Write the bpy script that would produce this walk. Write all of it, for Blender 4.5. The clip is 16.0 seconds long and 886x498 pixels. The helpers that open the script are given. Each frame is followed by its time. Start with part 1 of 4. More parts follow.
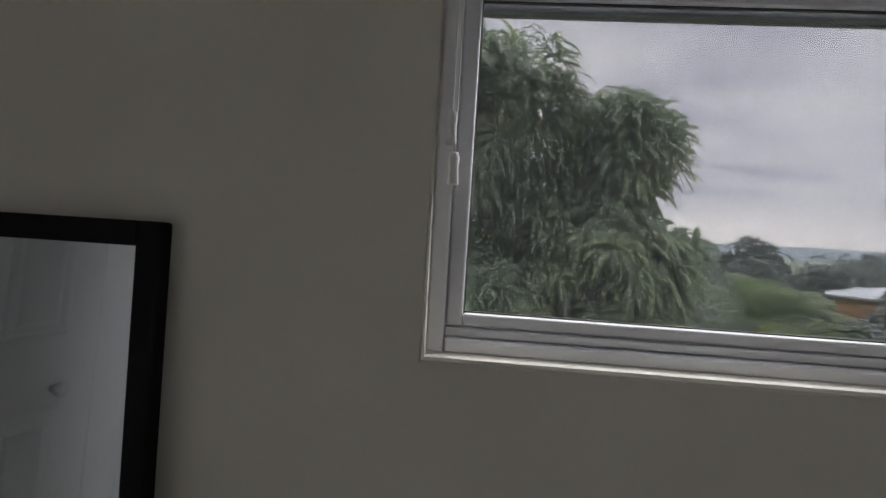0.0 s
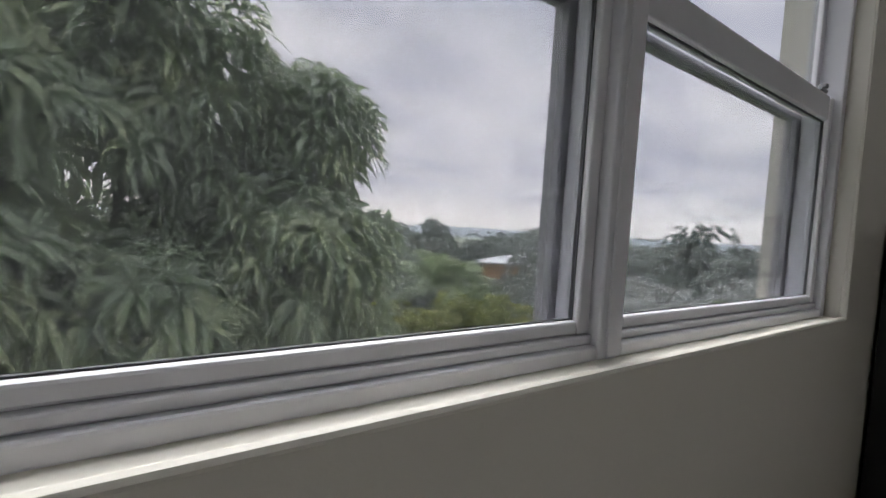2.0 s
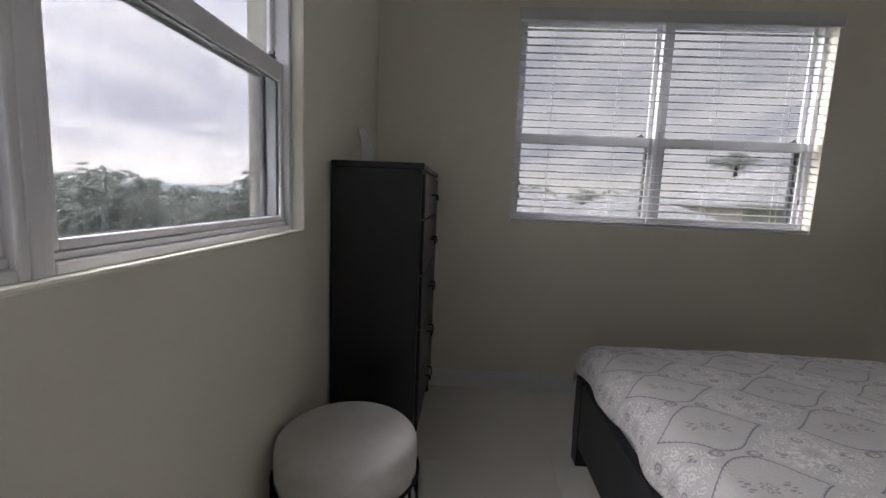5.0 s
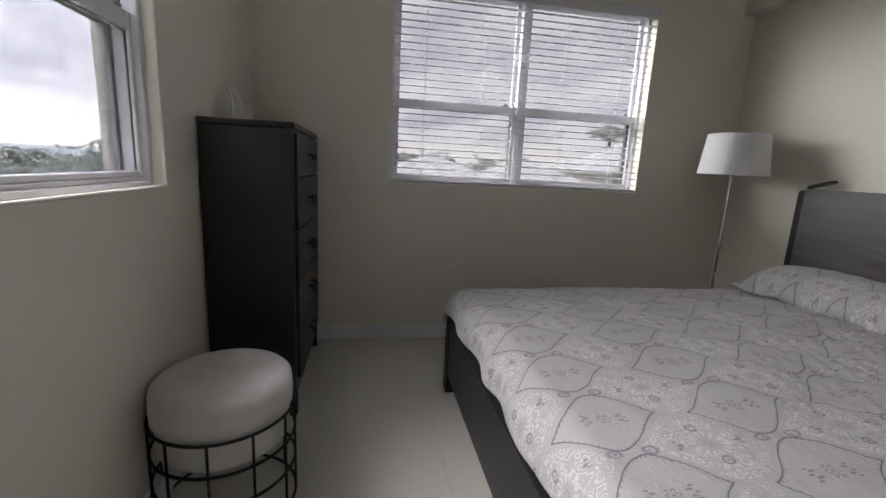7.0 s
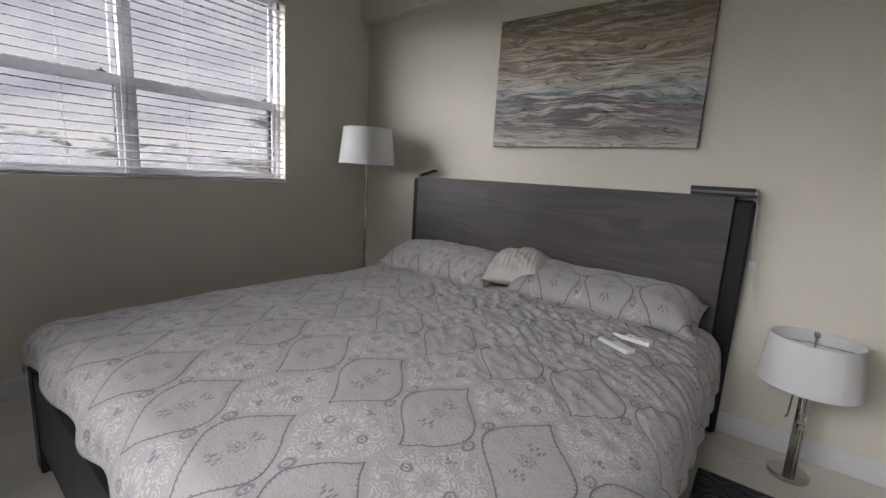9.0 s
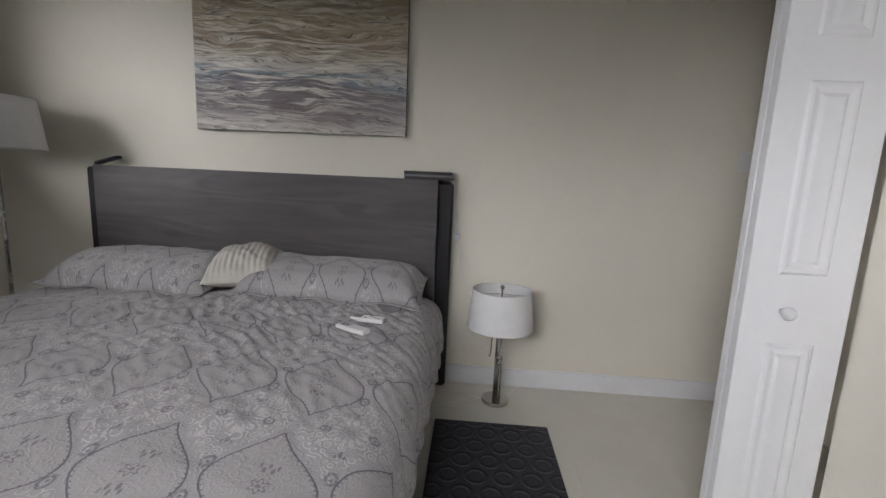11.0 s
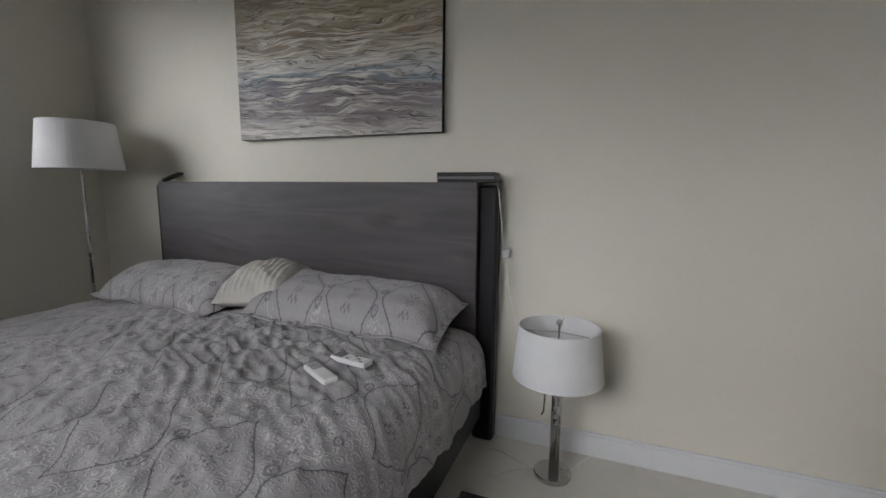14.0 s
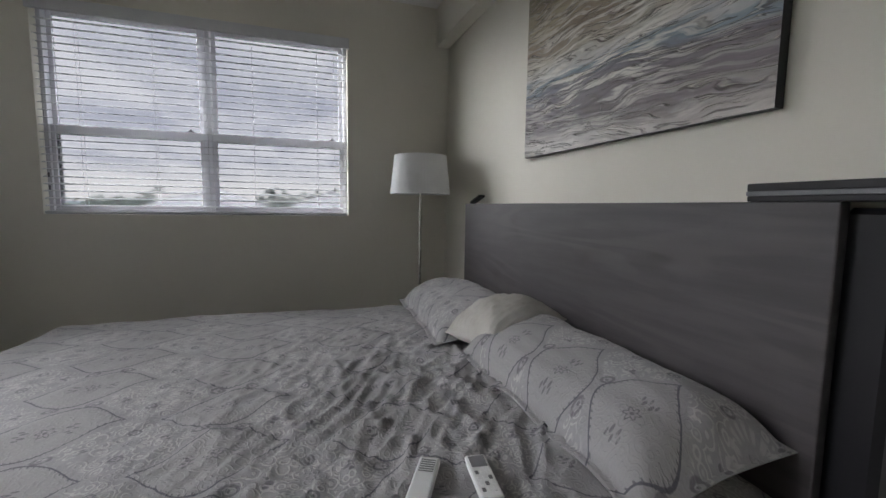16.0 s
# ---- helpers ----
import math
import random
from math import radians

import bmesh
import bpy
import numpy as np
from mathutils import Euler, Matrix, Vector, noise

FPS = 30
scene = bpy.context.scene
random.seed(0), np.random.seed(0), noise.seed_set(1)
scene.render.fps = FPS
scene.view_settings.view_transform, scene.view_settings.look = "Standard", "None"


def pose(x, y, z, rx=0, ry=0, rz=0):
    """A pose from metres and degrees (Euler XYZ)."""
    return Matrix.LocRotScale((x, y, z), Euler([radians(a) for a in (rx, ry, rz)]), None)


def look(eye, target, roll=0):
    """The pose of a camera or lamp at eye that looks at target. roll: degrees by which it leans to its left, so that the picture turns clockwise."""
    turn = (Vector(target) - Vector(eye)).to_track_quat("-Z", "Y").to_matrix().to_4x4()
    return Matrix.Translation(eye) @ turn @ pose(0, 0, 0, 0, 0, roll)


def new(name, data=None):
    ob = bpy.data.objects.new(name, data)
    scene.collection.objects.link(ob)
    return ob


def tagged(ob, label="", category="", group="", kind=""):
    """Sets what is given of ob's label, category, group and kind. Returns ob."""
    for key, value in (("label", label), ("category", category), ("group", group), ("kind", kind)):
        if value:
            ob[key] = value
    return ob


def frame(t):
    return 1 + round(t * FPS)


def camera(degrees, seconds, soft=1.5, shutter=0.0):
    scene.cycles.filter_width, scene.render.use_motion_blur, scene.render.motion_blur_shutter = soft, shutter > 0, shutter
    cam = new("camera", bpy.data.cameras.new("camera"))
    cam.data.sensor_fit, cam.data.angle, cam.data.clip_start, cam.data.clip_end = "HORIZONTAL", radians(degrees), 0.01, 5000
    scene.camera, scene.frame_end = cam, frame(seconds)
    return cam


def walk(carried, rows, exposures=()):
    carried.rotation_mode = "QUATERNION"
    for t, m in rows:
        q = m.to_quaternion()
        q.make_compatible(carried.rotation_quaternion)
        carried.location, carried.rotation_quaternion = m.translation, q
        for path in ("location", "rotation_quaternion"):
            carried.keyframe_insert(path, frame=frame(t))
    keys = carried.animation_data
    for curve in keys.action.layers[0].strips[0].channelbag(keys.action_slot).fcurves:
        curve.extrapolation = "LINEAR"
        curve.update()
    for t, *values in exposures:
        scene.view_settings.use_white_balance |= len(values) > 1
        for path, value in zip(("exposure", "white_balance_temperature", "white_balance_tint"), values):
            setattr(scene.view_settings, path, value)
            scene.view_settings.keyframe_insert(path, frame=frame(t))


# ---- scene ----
cam = camera(92.5, 16.0)

PATH = [
    (0, (-2.948, 3.007, 1.327), (-3.077, 5.0, 1.224), 3.5),
    (0.5, (-2.881, 3.061, 1.333), (-2.769, 5.056, 1.238), 3.1),
    (1, (-2.831, 3.159, 1.331), (-2.414, 5.113, 1.238), 3.5),
    (1.5, (-2.795, 3.229, 1.327), (-2.038, 5.078, 1.225), 3.7),
    (2, (-2.745, 3.245, 1.322), (-1.635, 4.906, 1.22), 3.5),
    (2.5, (-2.685, 3.227, 1.324), (-1.253, 4.619, 1.217), 3.0),
    (3, (-2.634, 3.16, 1.311), (-0.915, 4.176, 1.196), 1.8),
    (3.5, (-2.635, 3.12, 1.314), (-0.746, 3.754, 1.141), 2.5),
    (4, (-2.651, 3.077, 1.316), (-0.693, 3.44, 1.138), 3.1),
    (6.5, (-2.992, 2.868, 1.261), (-1.036, 2.692, 0.883), 2.4),
    (7, (-2.997, 2.843, 1.269), (-1.067, 2.484, 0.889), 3.0),
    (7.5, (-2.995, 2.81, 1.272), (-1.15, 2.122, 0.923), 3.9),
    (8, (-2.98, 2.747, 1.271), (-1.3, 1.718, 0.926), 3.9),
    (8.5, (-2.973, 2.682, 1.255), (-1.519, 1.353, 0.913), 4.1),
    (9, (-2.946, 2.631, 1.266), (-1.747, 1.067, 0.926), 3.5),
    (9.5, (-2.923, 2.604, 1.244), (-2.124, 0.799, 0.921), 3.1),
    (10, (-2.946, 2.564, 1.248), (-2.474, 0.649, 0.917), 3.3),
    (12.5, (-3.09, 2.409, 1.214), (-3.102, 0.428, 0.936), 1.5),
    (13, (-3.203, 2.297, 1.207), (-3.198, 0.313, 0.956), 2.0),
    (13.5, (-3.273, 2.183, 1.212), (-2.938, 0.229, 0.944), 1.2),
    (14, (-3.333, 1.961, 1.21), (-2.622, 0.112, 0.939), 0.6),
    (14.5, (-3.366, 1.752, 1.208), (-2.262, 0.105, 0.947), -0.3),
    (15, (-3.415, 1.528, 1.222), (-1.947, 0.19, 0.984), 1.5),
    (15.5, (-3.403, 1.358, 1.219), (-1.683, 0.364, 0.991), 1.2),
    (16, (-3.348, 1.176, 1.228), (-1.466, 0.528, 1.03), 0.8),
]
walk(cam, [(t, look(eye, target, roll)) for t, eye, target, roll in PATH],
     [(0.0, 1.50, 6300, 11), (0.6, 1.90, 6300, 11), (1.5, 1.75, 6300, 11), (3.0, 2.05, 6350, 12), (4.2, 2.15, 6400, 13), (6.4, 2.52, 6400, 14), (8.5, 2.46, 6400, 14), (10.0, 2.60, 6350, 14), (12.5, 2.33, 6300, 14), (14.5, 2.46, 6180, 12), (15.4, 2.24, 6160, 11), (16.0, 2.42, 6150, 11)])


# ---------- world, sun, exposure ----------
world = bpy.data.worlds.new("overcast_sky")
scene.world = world
world.use_nodes = True


class V:
    """A shader value with arithmetic."""

    def __init__(self, nt, s):
        self.nt, self.s = nt, s

    def op(self, kind, *others):
        n = self.nt.nodes.new("ShaderNodeMath")
        n.operation = kind
        for i, o in enumerate((self, *others)):
            if isinstance(o, V):
                self.nt.links.new(o.s, n.inputs[i])
            else:
                n.inputs[i].default_value = o
        return V(self.nt, n.outputs[0])

    def __add__(self, o): return self.op("ADD", o)
    def __sub__(self, o): return self.op("SUBTRACT", o)
    def __mul__(self, o): return self.op("MULTIPLY", o)
    def __truediv__(self, o): return self.op("DIVIDE", o)
    def abs(self): return self.op("ABSOLUTE")
    def sin(self): return self.op("SINE")
    def cos(self): return self.op("COSINE")
    def fract(self): return self.op("FRACT")
    def floor(self): return self.op("FLOOR")
    def min(self, o): return self.op("MINIMUM", o)
    def max(self, o): return self.op("MAXIMUM", o)
    def less(self, o): return self.op("LESS_THAN", o)
    def sqrt(self): return self.op("SQRT")

    def ramp(self, a, b, c=0.0, d=1.0):
        n = self.nt.nodes.new("ShaderNodeMapRange")
        n.interpolation_type = "SMOOTHSTEP"
        self.nt.links.new(self.s, n.inputs[0])
        for i, v in enumerate((a, b, c, d)):
            n.inputs[i + 1].default_value = v
        return V(self.nt, n.outputs[0])


def split(nt, socket):
    n = nt.nodes.new("ShaderNodeSeparateXYZ")
    nt.links.new(socket, n.inputs[0])
    return [V(nt, o) for o in n.outputs]


def joined(nt, x, y, z):
    n = nt.nodes.new("ShaderNodeCombineXYZ")
    for i, v in enumerate((x, y, z)):
        if isinstance(v, V):
            nt.links.new(v.s, n.inputs[i])
        else:
            n.inputs[i].default_value = v
    return n.outputs[0]


def noise_of(nt, vec, scale, detail=4.0, rough=0.55, stretch=None):
    if stretch:
        mp = nt.nodes.new("ShaderNodeMapping")
        mp.inputs["Scale"].default_value = stretch
        nt.links.new(vec, mp.inputs[0])
        vec = mp.outputs[0]
    n = nt.nodes.new("ShaderNodeTexNoise")
    nt.links.new(vec, n.inputs["Vector"])
    n.inputs["Scale"].default_value, n.inputs["Detail"].default_value, n.inputs["Roughness"].default_value = scale, detail, rough
    return V(nt, n.outputs["Fac"])


def mixed(nt, fac, a, b):
    n = nt.nodes.new("ShaderNodeMix")
    n.data_type = "RGBA"
    if isinstance(fac, V):
        nt.links.new(fac.s, n.inputs[0])
    else:
        n.inputs[0].default_value = fac
    for sock, v in ((n.inputs[6], a), (n.inputs[7], b)):
        if isinstance(v, tuple):
            sock.default_value = (*v, 1.0)
        else:
            nt.links.new(v, sock)
    return n.outputs[2]


def build_sky():
    nt = world.node_tree
    bg = nt.nodes["Background"]
    tc = nt.nodes.new("ShaderNodeTexCoord")
    sky = nt.nodes.new("ShaderNodeTexSky")
    sky.sky_type, sky.sun_disc = "NISHITA", False
    sky.sun_elevation, sky.sun_rotation = radians(24.6), radians(17.7)
    x, y, z = split(nt, tc.outputs["Generated"])
    up = z.max(0.03)
    flat = joined(nt, x / (up + 0.12), y / (up + 0.12), 0.0)
    big = noise_of(nt, flat, 0.8, 5.0, 0.55, (1.0, 1.9, 1.0))
    cloud = mixed(nt, big.ramp(0.34, 0.66), (21.7, 22.2, 25.0), (35.0, 34.6, 35.0))
    low = z.ramp(0.02, 0.10)
    cloud = mixed(nt, low, (38.3, 37.5, 36.2), cloud)
    # an overcast sky is about three times as bright overhead as at the horizon
    lift = z.ramp(0.45, 0.95, 0.0, 1.0)
    cloud = mixed(nt, lift, cloud, (93.3, 93.3, 95.0))
    nt.links.new(mixed(nt, 0.90, sky.outputs[0], cloud), bg.inputs[0])
    bg.inputs[1].default_value = SKY


SKY = 0.05
build_sky()
sun = new("sun", bpy.data.lights.new("sun", "SUN"))
sun.data.energy, sun.data.angle, sun.data.color = 4.4, radians(80), (1.0, 0.985, 0.965)
sun.matrix_world = look((8, 25, 12), (0, 0, 0))


# ---------- materials ----------
def material(name, rough=0.6, metal=0.0, spec=0.5):
    m = bpy.data.materials.new(name)
    m.use_nodes = True
    nt = m.node_tree
    b = nt.nodes["Principled BSDF"]
    b.inputs["Roughness"].default_value, b.inputs["Metallic"].default_value = rough, metal
    b.inputs["Specular IOR Level"].default_value = spec
    return m, nt, b


def coords(nt, kind="Object"):
    if kind == "Position":
        return nt.nodes.new("ShaderNodeNewGeometry").outputs["Position"]
    return nt.nodes.new("ShaderNodeTexCoord").outputs[kind]


def bump(nt, b, height, strength, distance):
    n = nt.nodes.new("ShaderNodeBump")
    n.inputs["Strength"].default_value, n.inputs["Distance"].default_value = strength, distance
    nt.links.new(height.s, n.inputs["Height"])
    nt.links.new(n.outputs[0], b.inputs["Normal"])


def plain(name, c1, c2, rough, scale=3.0, metal=0.0, grain=0.0, grain_scale=60.0, spec=0.5, stretch=None, kind="Position"):
    """Two close colours in broad patches, with a fine grain in the relief."""
    m, nt, b = material(name, rough, metal, spec)
    vec = coords(nt, kind)
    patch = noise_of(nt, vec, scale, 5.0, 0.6, stretch)
    nt.links.new(mixed(nt, patch.ramp(0.3, 0.7), c1, c2), b.inputs["Base Color"])
    fine = noise_of(nt, vec, grain_scale, 3.0, 0.6, stretch)
    r = patch * 0.1 + fine * 0.08 + (rough - 0.09)
    nt.links.new(r.s, b.inputs["Roughness"])
    if grain:
        bump(nt, b, fine, grain, 0.004)
    return m


wall_paint = plain("cream_wall_paint", (0.735, 0.705, 0.622), (0.76, 0.73, 0.648), 0.62, 1.3, grain=0.10, grain_scale=90.0, spec=0.3)
ceiling_paint = plain("white_ceiling_paint", (0.84, 0.83, 0.81), (0.87, 0.86, 0.84), 0.8, 1.5, grain=0.12, grain_scale=70.0)
white_paint = plain("white_gloss_paint", (0.72, 0.73, 0.755), (0.77, 0.78, 0.80), 0.38, 2.0, grain=0.03, grain_scale=40.0)
vinyl = plain("white_window_vinyl", (0.70, 0.70, 0.74), (0.76, 0.76, 0.79), 0.4, 4.0, grain=0.02)
blind_white = plain("white_blind_slat", (0.60, 0.605, 0.62), (0.65, 0.655, 0.67), 0.45, 6.0)
dark_wood = plain("black_brown_wood", (0.011, 0.011, 0.014), (0.020, 0.019, 0.022), 0.36, 5.0, spec=0.35, grain=0.12, grain_scale=30.0, stretch=(1.0, 1.0, 0.08))
metal_black = plain("black_metal", (0.012, 0.011, 0.010), (0.03, 0.027, 0.024), 0.45, 20.0, metal=0.6)
chrome = plain("brushed_nickel", (0.52, 0.51, 0.50), (0.60, 0.59, 0.57), 0.26, 10.0, metal=1.0, grain=0.02)
boucle = plain("off_white_fabric", (0.56, 0.54, 0.52), (0.64, 0.62, 0.60), 0.95, 6.0, grain=0.5, grain_scale=260.0)
shade_white = plain("white_lamp_shade", (0.74, 0.75, 0.76), (0.80, 0.80, 0.81), 0.9, 5.0, grain=0.15, grain_scale=300.0)
plastic_white = plain("white_plastic", (0.72, 0.73, 0.73), (0.78, 0.78, 0.78), 0.4, 8.0)
plastic_grey = plain("grey_plastic", (0.16, 0.165, 0.17), (0.2, 0.2, 0.21), 0.5, 8.0)
plastic_black = plain("black_plastic", (0.012, 0.012, 0.013), (0.022, 0.022, 0.024), 0.35, 8.0)
black_lacquer = plain("matt_black_lacquer", (0.005, 0.005, 0.006), (0.008, 0.008, 0.009), 0.7, 8.0, spec=0.2)
paper = plain("white_paper", (0.68, 0.68, 0.67), (0.78, 0.78, 0.77), 0.9, 20.0, grain=0.3)
track_grey = plain("weathered_track", (0.36, 0.36, 0.38), (0.44, 0.44, 0.46), 0.5, 8.0, grain=0.1)
rubber = plain("window_gasket", (0.05, 0.05, 0.055), (0.09, 0.09, 0.1), 0.7, 10.0)


def headboard_wood():
    m, nt, b = material("grey_stained_wood", 0.42)
    vec = coords(nt, "Position")
    grain = noise_of(nt, vec, 5.0, 8.0, 0.62, (0.35, 3.0, 4.0))
    knot = noise_of(nt, vec, 2.2, 3.0, 0.5, (1.0, 1.0, 2.0))
    c = mixed(nt, grain.ramp(0.3, 0.72), (0.058, 0.052, 0.054), (0.086, 0.078, 0.081))
    c = mixed(nt, knot.ramp(0.55, 0.75), c, (0.05, 0.043, 0.041))
    cathedral = (noise_of(nt, vec, 1.6, 2.0, 0.4, (0.35, 1.0, 3.0)) * 60.0).sin().ramp(-0.2, 0.9)
    c = mixed(nt, cathedral * knot.ramp(0.35, 0.6) * 0.45, c, (0.105, 0.094, 0.094))
    nt.links.new(c, b.inputs["Base Color"])
    nt.links.new((grain * 0.2 + 0.34).s, b.inputs["Roughness"])
    bump(nt, b, grain, 0.12, 0.004)
    return m


def tile_material():
    m, nt, b = material("beige_porcelain_tile", 0.32)
    vec = coords(nt, "Position")
    rnd = V(nt, nt.nodes.new("ShaderNodeObjectInfo").outputs["Random"])
    cloud = noise_of(nt, vec, 2.4, 6.0, 0.6)
    f = cloud.ramp(0.3, 0.72) * 0.85 + rnd * 0.15
    nt.links.new(mixed(nt, f, (0.64, 0.62, 0.56), (0.69, 0.67, 0.61)), b.inputs["Base Color"])
    nt.links.new((cloud * 0.16 + 0.38).s, b.inputs["Roughness"])
    return m


def glass_material(name, tint):
    m = bpy.data.materials.new(name)
    m.use_nodes = True
    nt = m.node_tree
    nt.nodes.remove(nt.nodes["Principled BSDF"])
    out = nt.nodes["Material Output"]
    tr, gl, mx = nt.nodes.new("ShaderNodeBsdfTransparent"), nt.nodes.new("ShaderNodeBsdfGlossy"), nt.nodes.new("ShaderNodeMixShader")
    tr.inputs[0].default_value = (*tint, 1)
    gl.inputs["Roughness"].default_value = 0.05
    mx.inputs[0].default_value = 0.015
    nt.links.new(tr.outputs[0], mx.inputs[1])
    nt.links.new(gl.outputs[0], mx.inputs[2])
    nt.links.new(mx.outputs[0], out.inputs[0])
    return m


def screen_material(name, dust_share):
    """Woven insect mesh: open between grey threads, dustier towards the bottom."""
    m = bpy.data.materials.new(name)
    m.use_nodes = True
    nt = m.node_tree
    nt.nodes.remove(nt.nodes["Principled BSDF"])
    tr = nt.nodes.new("ShaderNodeBsdfTransparent")
    vec = coords(nt, "Position")
    x, y, z = split(nt, vec)
    weave = (z * (2 * math.pi / 0.0042)).sin() * 0.035 + ((x + y) * (2 * math.pi / 0.0042)).sin() * 0.012
    dust = noise_of(nt, vec, 3.0, 5.0, 0.6).ramp(0.35, 0.75) * 0.06
    nt.links.new(mixed(nt, weave + dust + dust_share, (1.0, 1.0, 1.0), (0.35, 0.35, 0.37)), tr.inputs[0])
    th, mx = nt.nodes.new("ShaderNodeBsdfTranslucent"), nt.nodes.new("ShaderNodeMixShader")
    th.inputs[0].default_value = (0.78, 0.79, 0.82, 1)
    mx.inputs[0].default_value = 0.022
    nt.links.new(tr.outputs[0], mx.inputs[1])
    nt.links.new(th.outputs[0], mx.inputs[2])
    nt.links.new(mx.outputs[0], nt.nodes["Material Output"].inputs[0])
    return m


def mirror_material():
    m, nt, b = material("mirror_silver", 0.03, 1.0)
    vec = coords(nt, "Position")
    f = noise_of(nt, vec, 8.0)
    nt.links.new(mixed(nt, f, (0.80, 0.82, 0.84), (0.84, 0.86, 0.87)), b.inputs["Base Color"])
    return m


def bedding_material():
    """Grey cotton printed with pointed ogee cells, flowers and lace scrolls, laid out in the cloth's own metres (UV)."""
    m, nt, b = material("ogee_trellis_cotton", 0.85, 0.0, 0.2)
    uv = coords(nt, "UV")
    wob = nt.nodes.new("ShaderNodeTexNoise")
    nt.links.new(uv, wob.inputs["Vector"])
    wob.inputs["Scale"].default_value = 8.0
    wx, wy, _ = split(nt, wob.outputs["Color"])
    u, v, _ = split(nt, uv)
    u, v = u + (wx - 0.5) * 0.018, v + (wy - 0.5) * 0.018
    P, Q = TRELLIS

    def centre(du, dv):
        a = ((u / P + (du + 0.5)).fract() - 0.5) * P
        c = ((v / Q + (dv + 0.5)).fract() - 0.5) * Q
        return a, c, (a * a + c * c).sqrt()
    a1, c1, r1 = centre(0.0, 0.0)          # flower cells
    a2, c2, r2 = centre(0.5, 0.5)          # lace cells
    lean = (c1 * (2 * math.pi / Q)).sin() * (P * 0.07)
    inside = (c1 * (2 * math.pi / Q)).cos() * (P * 0.25) + P * 0.25 - (a1 + lean).abs()
    rag = noise_of(nt, uv, 170.0, 2.0) - 0.5
    edge = inside - 0.015 + rag * 0.003
    line = edge.abs().ramp(0.0016, 0.0036, 1.0, 0.0)
    tick = edge.ramp(-0.001, 0.002) * edge.ramp(0.006, 0.010, 1.0, 0.0) * (c1 * (2 * math.pi / 0.013) + rag * 3.0).sin().ramp(0.55, 0.9)

    def flower(a, c, r, petals, radius, thick):
        ang = a.op("ARCTAN2", c)
        rim = (ang * petals).cos() * (radius * 0.3) + radius
        return (r - rim).abs().ramp(thick * 0.5, thick * 1.2, 1.0, 0.0)

    def drop(a, c, x0, y0, sx, sy):
        p, q = (a.abs() - x0) / sx, (c.abs() - y0) / sy
        return (p * p + q * q).sqrt()

    def solid(d): return d.ramp(0.75, 1.1, 1.0, 0.0)
    def hollow(d): return (d - 1.0).abs().ramp(0.15, 0.4, 1.0, 0.0)
    ink = flower(a1, c1, r1, 6.0, 0.015, 0.0030).max(solid(r1 / 0.0055)).max(flower(a1, c1, r1, 4.0, 0.027, 0.0018) * 0.35)
    ink = ink.max(solid(drop(a1, c1, 0.010, 0.046, 0.0045, 0.010))).max(solid(drop(a1, c1, 0.019, 0.056, 0.0035, 0.008))).max(solid(drop(a1, c1, 0.0, 0.060, 0.0035, 0.008)))
    ink = ink.max(solid(drop(a2, c2, 0.0, 0.082, 0.006, 0.011))).max(solid(drop(a2, c2, 0.011, 0.090, 0.0045, 0.007)))
    ink = ink.max(hollow(drop(a2, c2, 0.062, 0.0, 0.012, 0.012))).max(solid(drop(a2, c2, 0.062, 0.0, 0.0045, 0.0045)))
    ink = ink.max(flower(a2, c2, r2, 5.0, 0.009, 0.0022) * 0.7)
    # ringed hearts beside the necks between neighbouring cells
    a3, c3, _ = centre(0.5, 0.0)
    heart = drop(a3, c3, 0.0, 0.050, 0.0125, 0.017)
    ink = ink.max(hollow(heart)).max(solid(drop(a3, c3, 0.0, 0.047, 0.005, 0.005)))
    ink = ink * noise_of(nt, uv, 60.0, 2.0).ramp(0.30, 0.46, 0.35, 1.0)
    # curled lace: broken rings scattered in the lace cells
    vor = nt.nodes.new("ShaderNodeTexVoronoi")
    nt.links.new(joined(nt, u, v, 0.0), vor.inputs["Vector"])
    vor.inputs["Scale"].default_value = 38.0
    swirl = V(nt, vor.outputs["Distance"])
    ang_n = noise_of(nt, uv, 75.0, 2.0)
    curls = (swirl * 19.0 + ang_n * 3.0).sin().ramp(0.25, 0.75)
    lace_zone = inside.ramp(-0.016, -0.004, 1.0, 0.0) * noise_of(nt, uv, 26.0, 2.0).ramp(0.36, 0.5)
    dots = (swirl - 0.12).ramp(0.0, 0.06, 1.0, 0.0) * 0.6
    oval = hollow(drop(a2, c2, 0.0, 0.0, 0.034, 0.045)) * (a2.op("ARCTAN2", c2) * 14.0).sin().ramp(-0.3, 0.3)
    lace = (curls * 0.8).max(dots) * lace_zone * r2.ramp(0.030, 0.040)
    lace = lace.max(oval * 0.7)
    base = mixed(nt, noise_of(nt, uv, 2.2).ramp(0.3, 0.7), (0.345, 0.335, 0.342), (0.38, 0.369, 0.373))
    base = mixed(nt, noise_of(nt, uv, 150.0, 3.0).ramp(0.35, 0.7) * 0.4, base, (0.30, 0.293, 0.305))
    base = mixed(nt, inside.ramp(0.004, 0.02) * 0.5, base, (0.372, 0.36, 0.358))
    c = mixed(nt, lace * 0.75, base, (0.58, 0.567, 0.555))
    c = mixed(nt, ink * 0.62, c, (0.105, 0.10, 0.12))
    c = mixed(nt, line.max(tick * 0.8) * 0.92, c, (0.115, 0.112, 0.135))
    nt.links.new(c, b.inputs["Base Color"])
    weave = noise_of(nt, uv, 420.0, 2.0)
